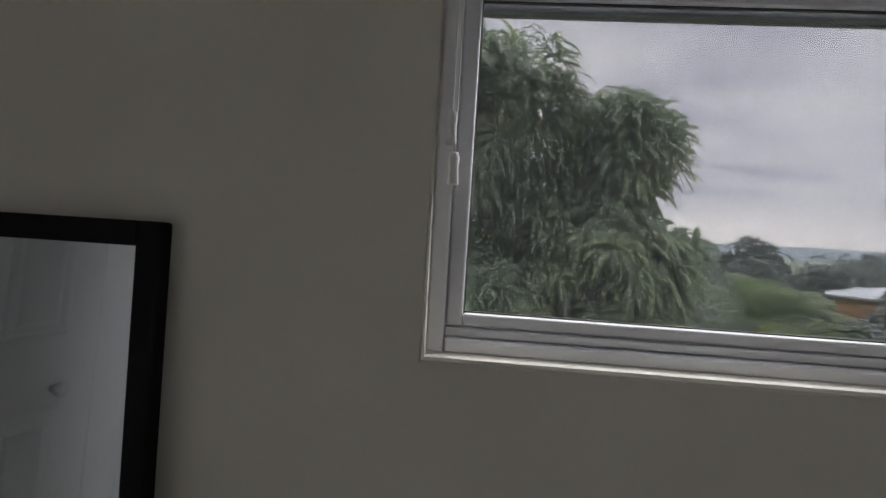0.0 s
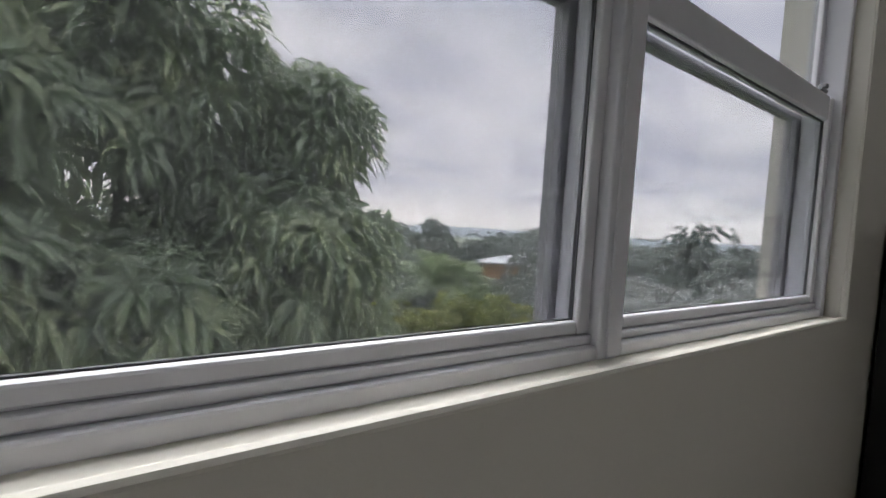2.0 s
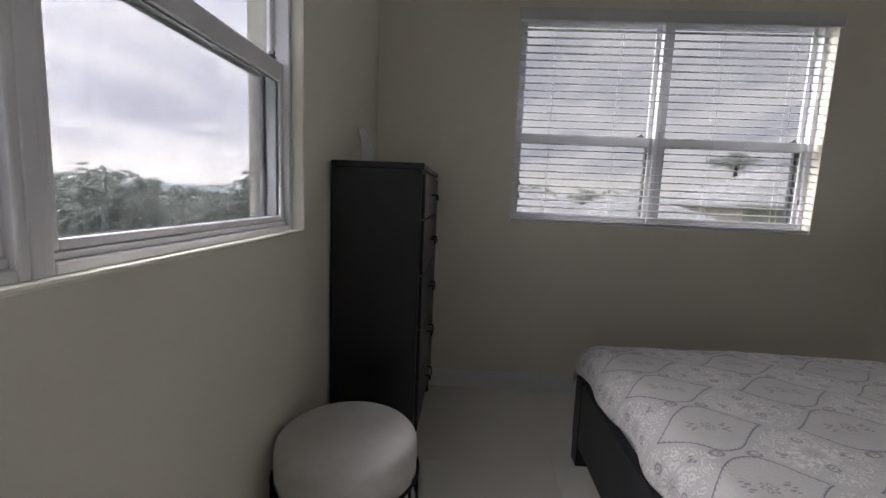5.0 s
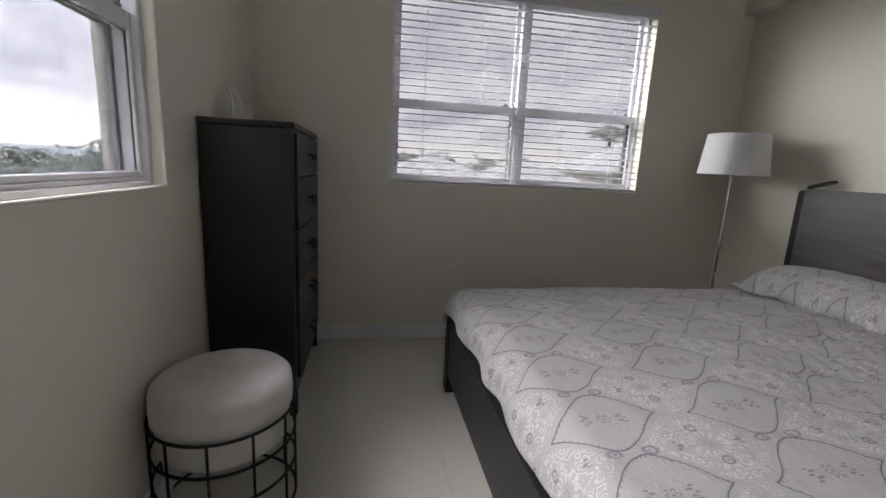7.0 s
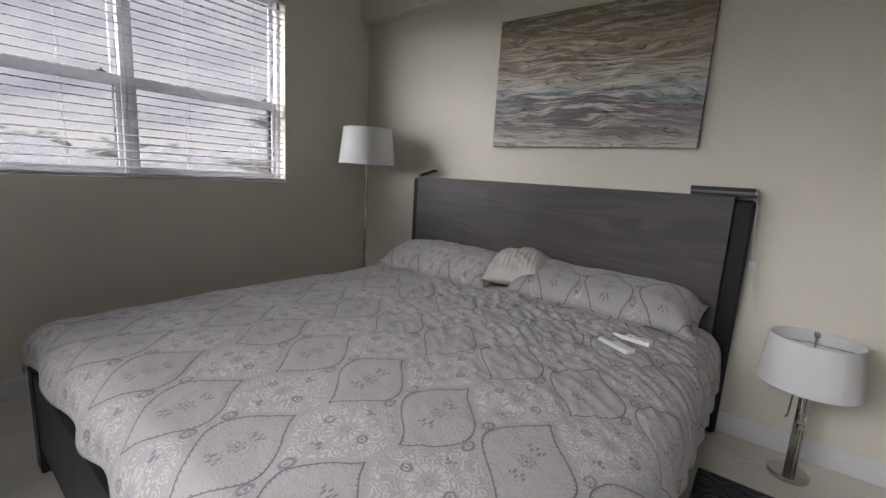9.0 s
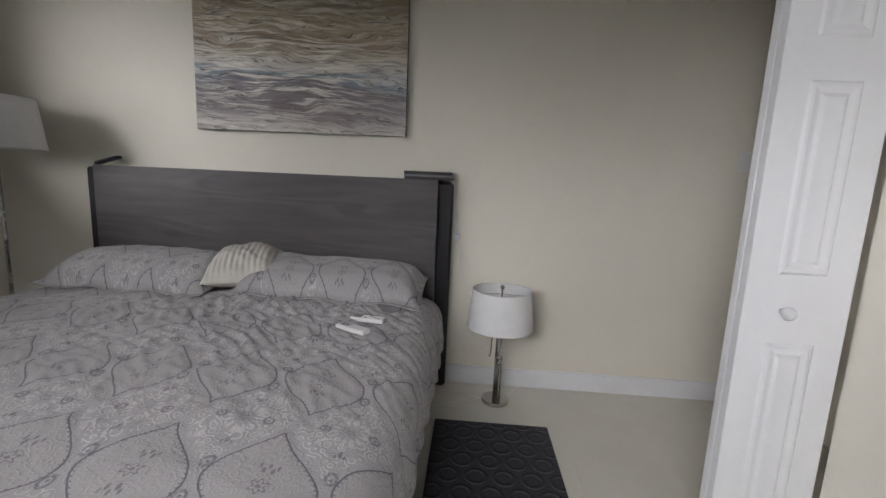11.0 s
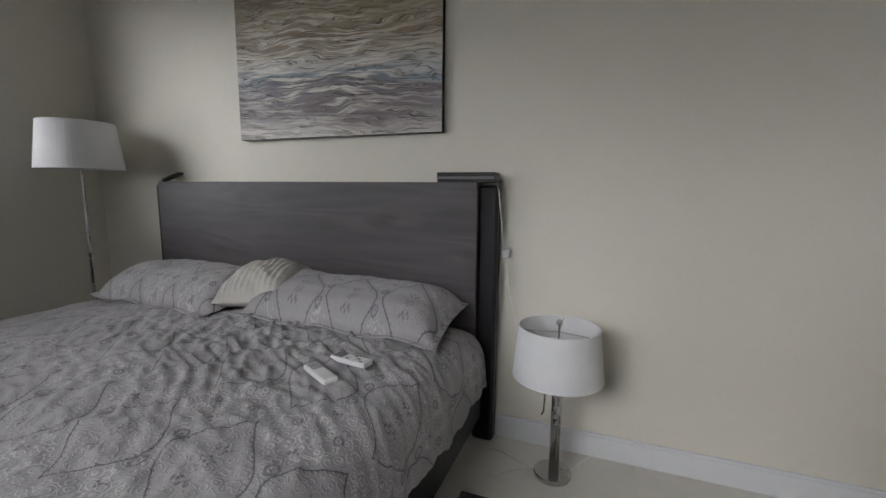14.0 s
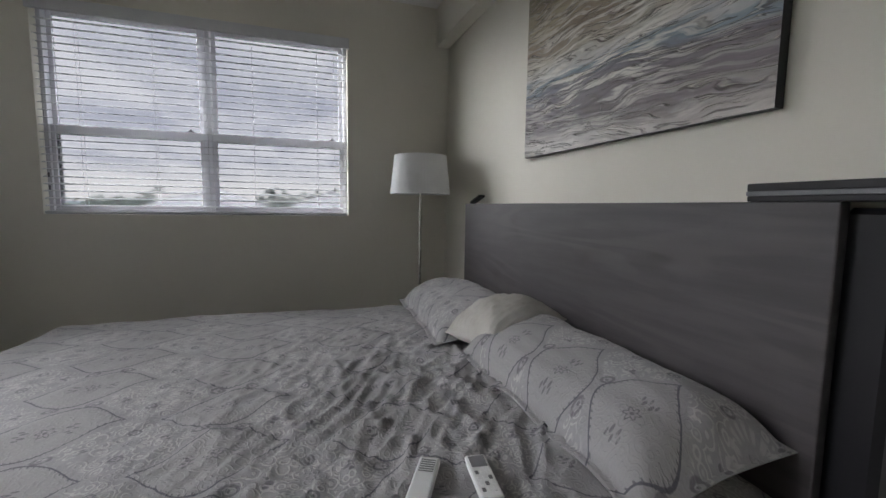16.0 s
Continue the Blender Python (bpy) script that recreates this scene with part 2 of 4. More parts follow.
    puff = inside.abs().ramp(0.0, 0.05) * 0.45 + curls * 0.13 + weave * 0.06 + noise_of(nt, uv, 20.0, 4.0) * 0.6
    bump(nt, b, puff, 0.7, 0.008)
    b.inputs["Sheen Weight"].default_value = 0.15
    return m


TRELLIS = (0.266, 0.42)


def painting_material():
    m, nt, b = material("textured_acrylic", 0.34)
    gen = coords(nt, "UV")
    u, v, _ = split(nt, gen)
    wide = noise_of(nt, gen, 2.2, 3.0, 0.5, (1.0, 2.2, 1.0))
    slope = v + (wide - 0.5) * 0.22 + (u - 0.5).abs() * (u - 0.5) * 0.10
    flow = joined(nt, u, slope, 0.0)
    cr = nt.nodes.new("ShaderNodeValToRGB")
    stops = ((0.0, (0.60, 0.57, 0.53)), (0.06, (0.50, 0.46, 0.44)), (0.12, (0.25, 0.22, 0.225)), (0.23, (0.235, 0.205, 0.22)),
             (0.32, (0.20, 0.185, 0.21)), (0.385, (0.24, 0.31, 0.37)), (0.44, (0.60, 0.59, 0.57)), (0.52, (0.56, 0.51, 0.40)),
             (0.62, (0.30, 0.23, 0.155)), (0.74, (0.43, 0.37, 0.25)), (0.86, (0.24, 0.19, 0.125)), (1.0, (0.22, 0.20, 0.11)))
    el = cr.color_ramp.elements
    for i, (p, c) in enumerate(stops):
        e = el[i] if i < 2 else el.new(p)
        e.position, e.color = p, (*c, 1)
    ragged = slope + (noise_of(nt, flow, 5.0, 5.0, 0.6, (0.8, 4.0, 1.0)) - 0.5) * 0.16
    nt.links.new(ragged.s, cr.inputs[0])
    patch = noise_of(nt, flow, 3.2, 5.0, 0.62, (1.0, 5.0, 1.0))
    streak = noise_of(nt, flow, 4.0, 6.0, 0.62, (0.9, 8.0, 1.0))
    centre = (u - 0.45).abs().ramp(0.10, 0.55, 1.0, 0.35)
    pale = streak.ramp(0.47, 0.58) * centre * (v - 0.45).abs().ramp(0.04, 0.42, 1.0, 0.45)
    c = mixed(nt, patch.ramp(0.50, 0.66) * 0.55, cr.outputs[0], (0.155, 0.125, 0.105))
    c = mixed(nt, pale, c, (0.80, 0.77, 0.70))
    # long thin ridges of paint, each with a dark crease beside it
    ridge_n = noise_of(nt, flow, 2.6, 3.0, 0.5, (0.75, 7.5, 1.0)) * 9.0
    f = ridge_n.fract()
    broken = noise_of(nt, flow, 6.0, 3.0, 0.5, (1.0, 3.0, 1.0)).ramp(0.44, 0.54)
    crest = (f - 0.5).abs().ramp(0.03, 0.13, 1.0, 0.0) * broken
    crease = (f - 0.66).abs().ramp(0.02, 0.09, 1.0, 0.0) * broken
    c = mixed(nt, crest * 0.45, c, (0.78, 0.74, 0.66))
    c = mixed(nt, crease * 0.7, c, (0.085, 0.07, 0.06))
    nt.links.new(c, b.inputs["Base Color"])
    bump(nt, b, crest * 0.9 + streak * 0.5 - crease * 0.4, 0.9, 0.008)
    return m


def rug_material():
    m, nt, b = material("navy_embossed_pile", 0.95, 0.0, 0.1)
    vec = coords(nt, "Position")
    x, y, z = split(nt, vec)
    row = (y / 0.105).floor()
    a = ((x / 0.12 + row * 0.5).fract() - 0.5) * 0.12
    c = ((y / 0.105).fract() - 0.5) * 0.105
    r = (a * a + c * c).sqrt()
    ring = (r - 0.042).abs().ramp(0.003, 0.011, 1.0, 0.0)
    pile = noise_of(nt, vec, 320.0, 2.0)
    col = mixed(nt, pile, (0.012, 0.012, 0.018), (0.026, 0.026, 0.034))
    col = mixed(nt, ring * 0.5, col, (0.010, 0.010, 0.015))
    nt.links.new(col, b.inputs["Base Color"])
    bump(nt, b, pile * 0.4 - ring * 0.8, 0.8, 0.008)
    b.inputs["Sheen Weight"].default_value = 0.2
    return m


def leaf_material(name, c1, c2, c3, rough=0.45):
    m, nt, b = material(name, rough)
    geo = nt.nodes.new("ShaderNodeNewGeometry")
    rnd = V(nt, geo.outputs["Random Per Island"])
    big = noise_of(nt, geo.outputs["Position"], 0.9, 3.0)
    c = mixed(nt, rnd, c1, c2)
    c = mixed(nt, (big + rnd * 0.25).ramp(0.62, 0.8), c, c3)
    nt.links.new(c, b.inputs["Base Color"])
    tl_, mx = nt.nodes.new("ShaderNodeBsdfTranslucent"), nt.nodes.new("ShaderNodeMixShader")
    mx.inputs[0].default_value = 0.5
    nt.links.new(mixed(nt, 0.5, c, c3), tl_.inputs[0])
    nt.links.new(b.outputs[0], mx.inputs[1])
    nt.links.new(tl_.outputs[0], mx.inputs[2])
    nt.links.new(mx.outputs[0], nt.nodes["Material Output"].inputs[0])
    return m


grey_wood = headboard_wood()
tile_beige = tile_material()
grout = plain("pale_grout", (0.60, 0.58, 0.52), (0.64, 0.62, 0.56), 0.9, 10.0)
# grey tints in both glasses are added to dim the bright outdoors
glass_north = glass_material("dusty_dimming_glass", (0.36, 0.36, 0.365))
glass_east = glass_material("tinted_window_glass", (0.28, 0.28, 0.282))
insect_mesh = screen_material("insect_mesh", 0.05)
mirror_silver = mirror_material()
bedding = bedding_material()
acrylic = painting_material()
rug_pile = rug_material()
ivory_fabric = plain("ivory_pleated_fabric", (0.50, 0.48, 0.44), (0.58, 0.56, 0.52), 0.9, 8.0, grain=0.4, grain_scale=240.0)
mattress_cloth = plain("mattress_ticking", (0.45, 0.45, 0.46), (0.5, 0.5, 0.5), 0.9, 8.0)
mango_leaf = leaf_material("mango_leaf", (0.17, 0.225, 0.15), (0.24, 0.305, 0.20), (0.34, 0.40, 0.23))
# greyed, lightened green: aerial haze is mixed into this base colour
hazed_leaf = leaf_material("hazed_foliage", (0.17, 0.205, 0.185), (0.22, 0.255, 0.225), (0.28, 0.305, 0.27), 0.7)
# pale greys put distance haze into the leaf colour itself
pale_hazed_leaf = leaf_material("pale_hazed_foliage", (0.32, 0.345, 0.325), (0.40, 0.42, 0.395), (0.48, 0.49, 0.465), 0.7)
palm_leaf = leaf_material("palm_leaf", (0.15, 0.22, 0.10), (0.20, 0.27, 0.13), (0.26, 0.31, 0.16), 0.45)
yellow_leaf = leaf_material("yellow_green_leaf", (0.16, 0.20, 0.04), (0.22, 0.26, 0.06), (0.30, 0.30, 0.09), 0.6)
bark = plain("bark", (0.06, 0.048, 0.036), (0.11, 0.09, 0.07), 0.9, 6.0, grain=0.6, grain_scale=20.0)
soil = plain("grassy_ground", (0.09, 0.12, 0.07), (0.13, 0.15, 0.09), 0.95, 0.4, grain=0.4, grain_scale=5.0)
# blue-grey stands in for the air's haze over the far hills
hazed_hill = plain("hazed_hillside", (0.22, 0.26, 0.28), (0.27, 0.30, 0.32), 1.0, 0.01)
stucco_orange = plain("orange_stucco", (0.46, 0.27, 0.15), (0.52, 0.31, 0.18), 0.9, 0.6, grain=0.3, grain_scale=8.0)
stucco_cream = plain("cream_stucco", (0.55, 0.52, 0.46), (0.62, 0.59, 0.53), 0.9, 0.6, grain=0.3, grain_scale=8.0)
roof_pale = plain("pale_concrete_roof", (0.42, 0.42, 0.43), (0.52, 0.52, 0.52), 0.8, 0.8, grain=0.4, grain_scale=6.0)
roof_grey = plain("grey_metal_roof", (0.36, 0.38, 0.38), (0.44, 0.46, 0.46), 0.6, 0.8)
dark_window = plain("dark_window_pane", (0.03, 0.035, 0.04), (0.06, 0.065, 0.07), 0.2, 2.0)


# ---------- mesh helpers ----------
def mesh_ob(name, bm, mat, smooth=False):
    me = bpy.data.meshes.new(name)
    bm.normal_update()
    bm.to_mesh(me)
    bm.free()
    me.materials.append(mat)
    if smooth:
        me.polygons.foreach_set("use_smooth", [True] * len(me.polygons))
    return new(name, me)


def part(name, bm, mat, parent=None, label="", smooth=False):
    ob = mesh_ob(name, bm, mat, smooth)
    if parent:
        ob.parent = parent
    if label:
        tagged(ob, label)
    return ob


def thing(name, m, label, category, group="", kind=""):
    ob = new(name)
    ob.empty_display_size = 0.1
    ob.matrix_world = m
    return tagged(ob, label, category, group, kind)


def structure(name, bm, mat, label, category):
    return tagged(part(name, bm, mat), label, category, kind="structure")


def box(bm, x0, y0, z0, x1, y1, z1, bevel=0.0, seg=2):
    m = Matrix.Translation(((x0 + x1) / 2, (y0 + y1) / 2, (z0 + z1) / 2)) @ Matrix.Diagonal((abs(x1 - x0), abs(y1 - y0), abs(z1 - z0), 1))
    r = bmesh.ops.create_cube(bm, size=1, matrix=m)
    if bevel:
        edges = {e for v in r["verts"] for e in v.link_edges}
        bmesh.ops.bevel(bm, geom=list(edges), offset=bevel, segments=seg, affect="EDGES", profile=0.5)
    return bm


def boxed(*a, **k):
    return box(bmesh.new(), *a, **k)


def lathe(bm, profile, n=40, z0=0.0, ax=1.0, ay=1.0):
    """Turns (radius, height) pairs about z."""
    rings = []
    for r, z in profile:
        if r < 1e-6:
            rings.append([bm.verts.new((0, 0, z + z0))])
        else:
            rings.append([bm.verts.new((ax * r * math.cos(2 * math.pi * i / n), ay * r * math.sin(2 * math.pi * i / n), z + z0)) for i in range(n)])
    for a, b in zip(rings, rings[1:]):
        for i in range(n):
            j = (i + 1) % n
            if len(a) == 1 and len(b) == 1:
                continue
            if len(a) == 1:
                bm.faces.new((a[0], b[i], b[j]))
            elif len(b) == 1:
                bm.faces.new((a[i], a[j], b[0]))
            else:
                bm.faces.new((a[i], a[j], b[j], b[i]))
    bmesh.ops.recalc_face_normals(bm, faces=bm.faces)
    return bm


def tube(bm, pts, r, n=8, closed=False, r2=None):
    """A round bar along points."""
    pts = [Vector(p) for p in pts]
    rings, k = [], len(pts)
    for i, p in enumerate(pts):
        a, b = pts[i - 1 if (i or closed) else 0], pts[(i + 1) % k if (i < k - 1 or closed) else i]
        d = (b - a).normalized()
        s = d.cross(Vector((0, 0, 1)))
        s = s.normalized() if s.length > 1e-3 else Vector((1, 0, 0))
        w = s.cross(d).normalized()
        rr = r if r2 is None else r + (r2 - r) * i / max(1, k - 1)
        rings.append([bm.verts.new(p + (s * math.cos(2 * math.pi * j / n) + w * math.sin(2 * math.pi * j / n)) * rr) for j in range(n)])
    pairs = list(zip(rings, rings[1:])) + ([(rings[-1], rings[0])] if closed else [])
    for a, b in pairs:
        for j in range(n):
            bm.faces.new((a[j], a[(j + 1) % n], b[(j + 1) % n], b[j]))
    if not closed:
        bm.faces.new(rings[0][::-1])
        bm.faces.new(rings[-1])
    bmesh.ops.recalc_face_normals(bm, faces=bm.faces)
    return bm


def ring_points(r, z, n=40, cx=0.0, cy=0.0):
    return [(cx + r * math.cos(2 * math.pi * i / n), cy + r * math.sin(2 * math.pi * i / n), z) for i in range(n)]


def sag(a, b, drop, n=14):
    a, b = Vector(a), Vector(b)
    return [a.lerp(b, i / n) - Vector((0, 0, drop * math.sin(math.pi * i / n))) for i in range(n + 1)]


def from_arrays(name, verts, faces, mat, parent=None, smooth=False):
    me = bpy.data.meshes.new(name)
    me.from_pydata(verts, [], faces)
    me.materials.append(mat)
    if smooth:
        me.polygons.foreach_set("use_smooth", [True] * len(me.polygons))
    ob = new(name, me)
    if parent:
        ob.parent = parent
    return ob


# ---------- the room ----------
NORTH, CEIL, WEST = 3.570, 2.78, -4.13
WX0, WX1, WZ0, WZ1 = -3.005, -1.262, 1.147, 2.42        # north window opening
EY0, EY1, EZ0, EZ1 = 0.80, 2.685, 1.147, 2.455         # east window opening
T = 0.20


def rounded_wall_with_hole(name, axis, face, out, a0, a1, h0, h1, b0, b1, z0, z1, label):
    """A wall slab with a window hole whose reveal corner is softly rounded. axis x: the wall runs along x."""
    bm = bmesh.new()
    def bx(p0, q0, p1, q1):
        lo, hi = min(face, out), max(face, out)
        if axis == "x":
            box(bm, p0, lo, q0, p1, hi, q1)
        else:
            box(bm, lo, p0, q0, hi, p1, q1)
    bx(a0, h0, b0, h1)
    bx(b1, h0, a1, h1)
    bx(b0, h0, b1, z0)
    bx(b0, z1, b1, h1)
    return structure(name, bm, wall_paint, label, "wall")


rounded_wall_with_hole("wall_north", "x", NORTH, NORTH + T, WEST - T, T, -0.1, CEIL + 0.1, WX0, WX1, WZ0, WZ1, "cream painted plaster wall with a wide window opening")
rounded_wall_with_hole("wall_east", "y", 0.0, T, 0.0, NORTH, -0.1, CEIL + 0.1, EY0, EY1, EZ0, EZ1, "cream painted plaster wall with a blind-covered window opening")
structure("wall_south", boxed(-5.0, -T, -0.1, T, 0.0, CEIL + 0.1), wall_paint, "cream painted plaster wall behind the bed", "wall")
structure("soffit", boxed(-5.0, 0.0, 2.485, 0.0, 0.105, CEIL, bevel=0.006), wall_paint, "cream painted beam along the top of the wall", "beam")
structure("ceiling", boxed(-5.0, -T, CEIL, T, NORTH + T, CEIL + 0.15), ceiling_paint, "flat white painted ceiling", "ceiling")
floor = structure("floor", boxed(-5.0, -T, -0.12, T, NORTH + T, -0.008), grout, "large beige porcelain floor tiles with thin joints", "floor")

# west wall: a closet opening beside the folded door, then a closed panelled door
CY0, CY1, DZ = 0.0, 1.243, 2.06
DY0, DY1 = 1.57, 3.17
bm = bmesh.new()
box(bm, WEST - 0.12, CY0, 2.30, WEST, CY1, CEIL)
box(bm, WEST - 0.12, CY1, -0.1, WEST, DY0, CEIL)
box(bm, WEST - 0.12, DY0, DZ, WEST, DY1, CEIL)
box(bm, WEST - 0.12, DY1, -0.1, WEST, NORTH, CEIL)
structure("wall_west", bm, wall_paint, "cream painted wall with a closet opening", "wall")
bm = bmesh.new()
box(bm, -5.0, 0.0, -0.1, -4.85, 3.58, CEIL)
box(bm, -4.85, 1.38, -0.1, WEST - 0.12, 1.46, CEIL)
structure("closet_wall", bm, wall_paint, "plain cream inside walls of the closet", "wall")

# baseboards
bm = bmesh.new()
def skirting(x0, y0, x1, y1, dx, dy):
    box(bm, min(x0, x1 + dx), min(y0, y1 + dy), 0.0, max(x0, x1 + dx), max(y0, y1 + dy), 0.098)
    box(bm, min(x0, x1 + dx * 0.7), min(y0, y1 + dy * 0.7), 0.098, max(x0, x1 + dx * 0.7), max(y0, y1 + dy * 0.7), 0.112)
skirting(-4.85, 0.0, -0.001, 0.0, 0, 0.015)
structure("baseboard_south", bm, white_paint, "white painted baseboard along the wall", "baseboard")
bm = bmesh.new()
skirting(0.0, 0.015, 0.0, NORTH, -0.015, 0)
structure("baseboard_east", bm, white_paint, "white painted baseboard along the wall", "baseboard")
bm = bmesh.new()
skirting(WEST, NORTH, -0.016, NORTH, 0, -0.015)
structure("baseboard_north", bm, white_paint, "white painted baseboard along the wall", "baseboard")

# rounded paint bead round the north window reveal
bm = bmesh.new()
tube(bm, [(WX0, NORTH + 0.004, WZ0), (WX1, NORTH + 0.004, WZ0), (WX1, NORTH + 0.004, WZ1), (WX0, NORTH + 0.004, WZ1)], 0.008, 8, closed=True)
structure("window_bead", bm, wall_paint, "rounded plaster edge round the window", "trim")


# ---------- windows ----------
def border(x0, x1, z0, z1, y0, y1, w, bottom=None, top=None, bev=0.004):
    bm = bmesh.new()
    b, t = bottom or w, top or w
    box(bm, x0, y0, z0, x0 + w, y1, z1, bev)
    box(bm, x1 - w, y0, z0, x1, y1, z1, bev)
    box(bm, x0 + w, y0 + 0.001, z0, x1 - w, y1 - 0.001, z0 + b, bev)
    box(bm, x0 + w, y0 + 0.001, z1 - t, x1 - w, y1 - 0.001, z1, bev)
    return bm


def hung_window(root, x0, x1, z0, z1, glass, mesh):
    """One single-hung unit in the plane y = 0 of its root, the room on the side of negative y."""
    zm = z0 + 0.515
    part("window_frame", border(x0, x1, z0, z1, 0.0, 0.085, 0.026, 0.022), vinyl, root)
    part("stop_rail", boxed(x0 + 0.026, 0.012, z0 + 0.022, x1 - 0.026, 0.05, z0 + 0.036, bevel=0.003), vinyl, root)
    lower = part("lower_sash", border(x0 + 0.0262, x1 - 0.0262, z0 + 0.036, zm + 0.06, 0.018, 0.045, 0.0258, 0.020, 0.062), vinyl, root)
    part("gasket", border(x0 + 0.050, x1 - 0.050, z0 + 0.054, zm + 0.0, 0.028, 0.034, 0.004, 0.004, 0.004, 0.0), rubber, lower)
    g = part("pane", boxed(x0 + 0.050, 0.030, z0 + 0.054, x1 - 0.050, 0.034, zm + 0.002), glass, lower)
    g.visible_shadow = False
    upper = part("upper_sash", border(x0 + 0.028, x1 - 0.028, zm + 0.02, z1 - 0.026, 0.050, 0.076, 0.028, 0.040, 0.026), vinyl, root)
    g = part("pane", boxed(x0 + 0.054, 0.062, zm + 0.058, x1 - 0.054, 0.066, z1 - 0.05), glass, upper)
    g.visible_shadow = False
    latch = bmesh.new()
    box(latch, x1 - 0.13, 0.016, zm + 0.06, x1 - 0.085, 0.04, zm + 0.067, 0.002)
    box(latch, x1 - 0.115, 0.012, zm + 0.067, x1 - 0.10, 0.03, zm + 0.078, 0.002)
    part("sash_latch", latch, plastic_grey, lower)
    # outer track with the insect mesh
    part("screen_track", border(x0 + 0.012, x1 - 0.012, z0 + 0.01, zm + 0.03, 0.086, 0.118, 0.028, 0.016, 0.016), track_grey, root)
    if mesh:
        s = part("insect_screen", boxed(x0 + 0.034, 0.099, z0 + 0.024, x1 - 0.034, 0.1005, zm + 0.015), mesh, root)
        s.visible_shadow = False


w1 = thing("window_1", pose(0, NORTH + 0.042, 0), "wide white vinyl double window with insect screens", "window", kind="structure")
hung_window(w1, WX0, -2.199, WZ0 - 0.002, WZ1, glass_north, insect_mesh)
hung_window(w1, -2.195, WX1, WZ0 - 0.002, WZ1, glass_north, insect_mesh)
part("mullion_cover", boxed(-2.209, -0.003, WZ0, -2.185, 0.004, WZ1, bevel=0.002), vinyl, w1)

w2 = thing("window_2", pose(0.075, 0, 0, 0, 0, -90), "white vinyl double window behind a white blind", "window", kind="structure")
MID = 1.757
hung_window(w2, -EY1, -MID - 0.001, EZ0, EZ1, glass_east, None)
hung_window(w2, -MID + 0.001, -EY0, EZ0, EZ1, glass_east, None)

# pull cord of the raised shade
cord = thing("shade_cord", pose(-2.984, NORTH + 0.012, 0), "white blind cords with two plastic tassels at the window", "blind cord")
part("headrail", boxed(-0.03, 0.0, WZ1 - 0.05, 1.72, 0.04, WZ1 - 0.002, bevel=0.004), blind_white, cord)
for dx, zb in ((0.0, 1.44), (0.006, 1.385)):
    part("string", tube(bmesh.new(), [(dx, 0.01, zb + 0.035), (dx, 0.01, WZ1 - 0.05)], 0.0012, 6), plastic_white, cord)
    bm = lathe(bmesh.new(), ((0, 0.045), (0.005, 0.045), (0.0075, 0.036), (0.0058, 0.024), (0.0072, 0.010), (0.0078, 0.002), (0.006, 0.0), (0, 0)), 16, zb)
    bmesh.ops.translate(bm, vec=(dx, 0.01, 0), verts=bm.verts)
    part("tassel", bm, plastic_white, cord, smooth=True)


def venetian_blind():
    b = thing("window_blind", pose(0.0, 0.0, 0.0), "white wooden venetian blind with open slats", "blind")
    part("valance", boxed(-0.022, EY0 - 0.012, 2.383, -0.004, EY1 + 0.012, 2.458, bevel=0.004), blind_white, b)
    part("headrail", boxed(0.002, EY0 + 0.006, 2.40, 0.05, EY1 - 0.006, 2.45, bevel=0.003), blind_white, b)
    sl = bmesh.new()
    prof = [(-0.0245, -0.0012), (-0.012, 0.0012), (0.0, 0.002), (0.012, 0.0012), (0.0245, -0.0012)]
    rows = []
    for yy in (EY0 + 0.008, EY1 - 0.008):
        rows.append([[sl.verts.new((x, yy, z + dz)) for x, z in prof] for dz in (0.0012, -0.0012)])
    for k in range(4):
        sl.faces.new((rows[0][0][k], rows[0][0][k + 1], rows[1][0][k + 1], rows[1][0][k]))
        sl.faces.new((rows[0][1][k + 1], rows[0][1][k], rows[1][1][k], rows[1][1][k + 1]))
    for e in (0, 4):
        sl.faces.new((rows[0][0][e], rows[1][0][e], rows[1][1][e], rows[0][1][e]))
    for r in rows:
        sl.faces.new([*r[0], *r[1][::-1]])
    bmesh.ops.recalc_face_normals(sl, faces=sl.faces)
    z, first = 1.205, None
    rnd = random.Random(4)
    while z < 2.385:
        if first is None:
            s = first = part("slat", sl, blind_white, b)
        else:
            s = new("slat", first.data)
            s.parent = b
        s.matrix_local = pose(0.026, rnd.uniform(-0.002, 0.002), z + rnd.uniform(-0.001, 0.001), 0, -8 + rnd.uniform(-1.2, 1.2), 0)
        z += 0.0455
    part("bottom_rail", boxed(-0.002, EY0 + 0.006, 1.150, 0.052, EY1 - 0.006, 1.170, bevel=0.005), blind_white, b)
    for y in (EY0 + 0.22, MID - 0.30, MID + 0.30, EY1 - 0.22):
        bm = bmesh.new()
        for x in (0.0005, 0.0515):
            tube(bm, [(x, y, 1.16), (x, y, 2.41)], 0.0009, 5)
        part("ladder_cord", bm, blind_white, b)
    for y, z in ((EY1 - 0.045, 1.40), (EY1 - 0.045, 1.32), (EY0 + 0.10, 1.35)):
        bm = tube(bmesh.new(), [(-0.003, y, z), (-0.003, y, 2.40)], 0.0009, 5)
        part("pull_cord", bm, blind_white, b)
        bm = lathe(bmesh.new(), ((0, 0.03), (0.004, 0.03), (0.006, 0.02), (0.005, 0.012), (0.006, 0.0), (0, 0)), 10, z - 0.02)
        bmesh.ops.translate(bm, vec=(-0.004, y, 0), verts=bm.verts)
        part("tassel", bm, plastic_grey, b)


venetian_blind()


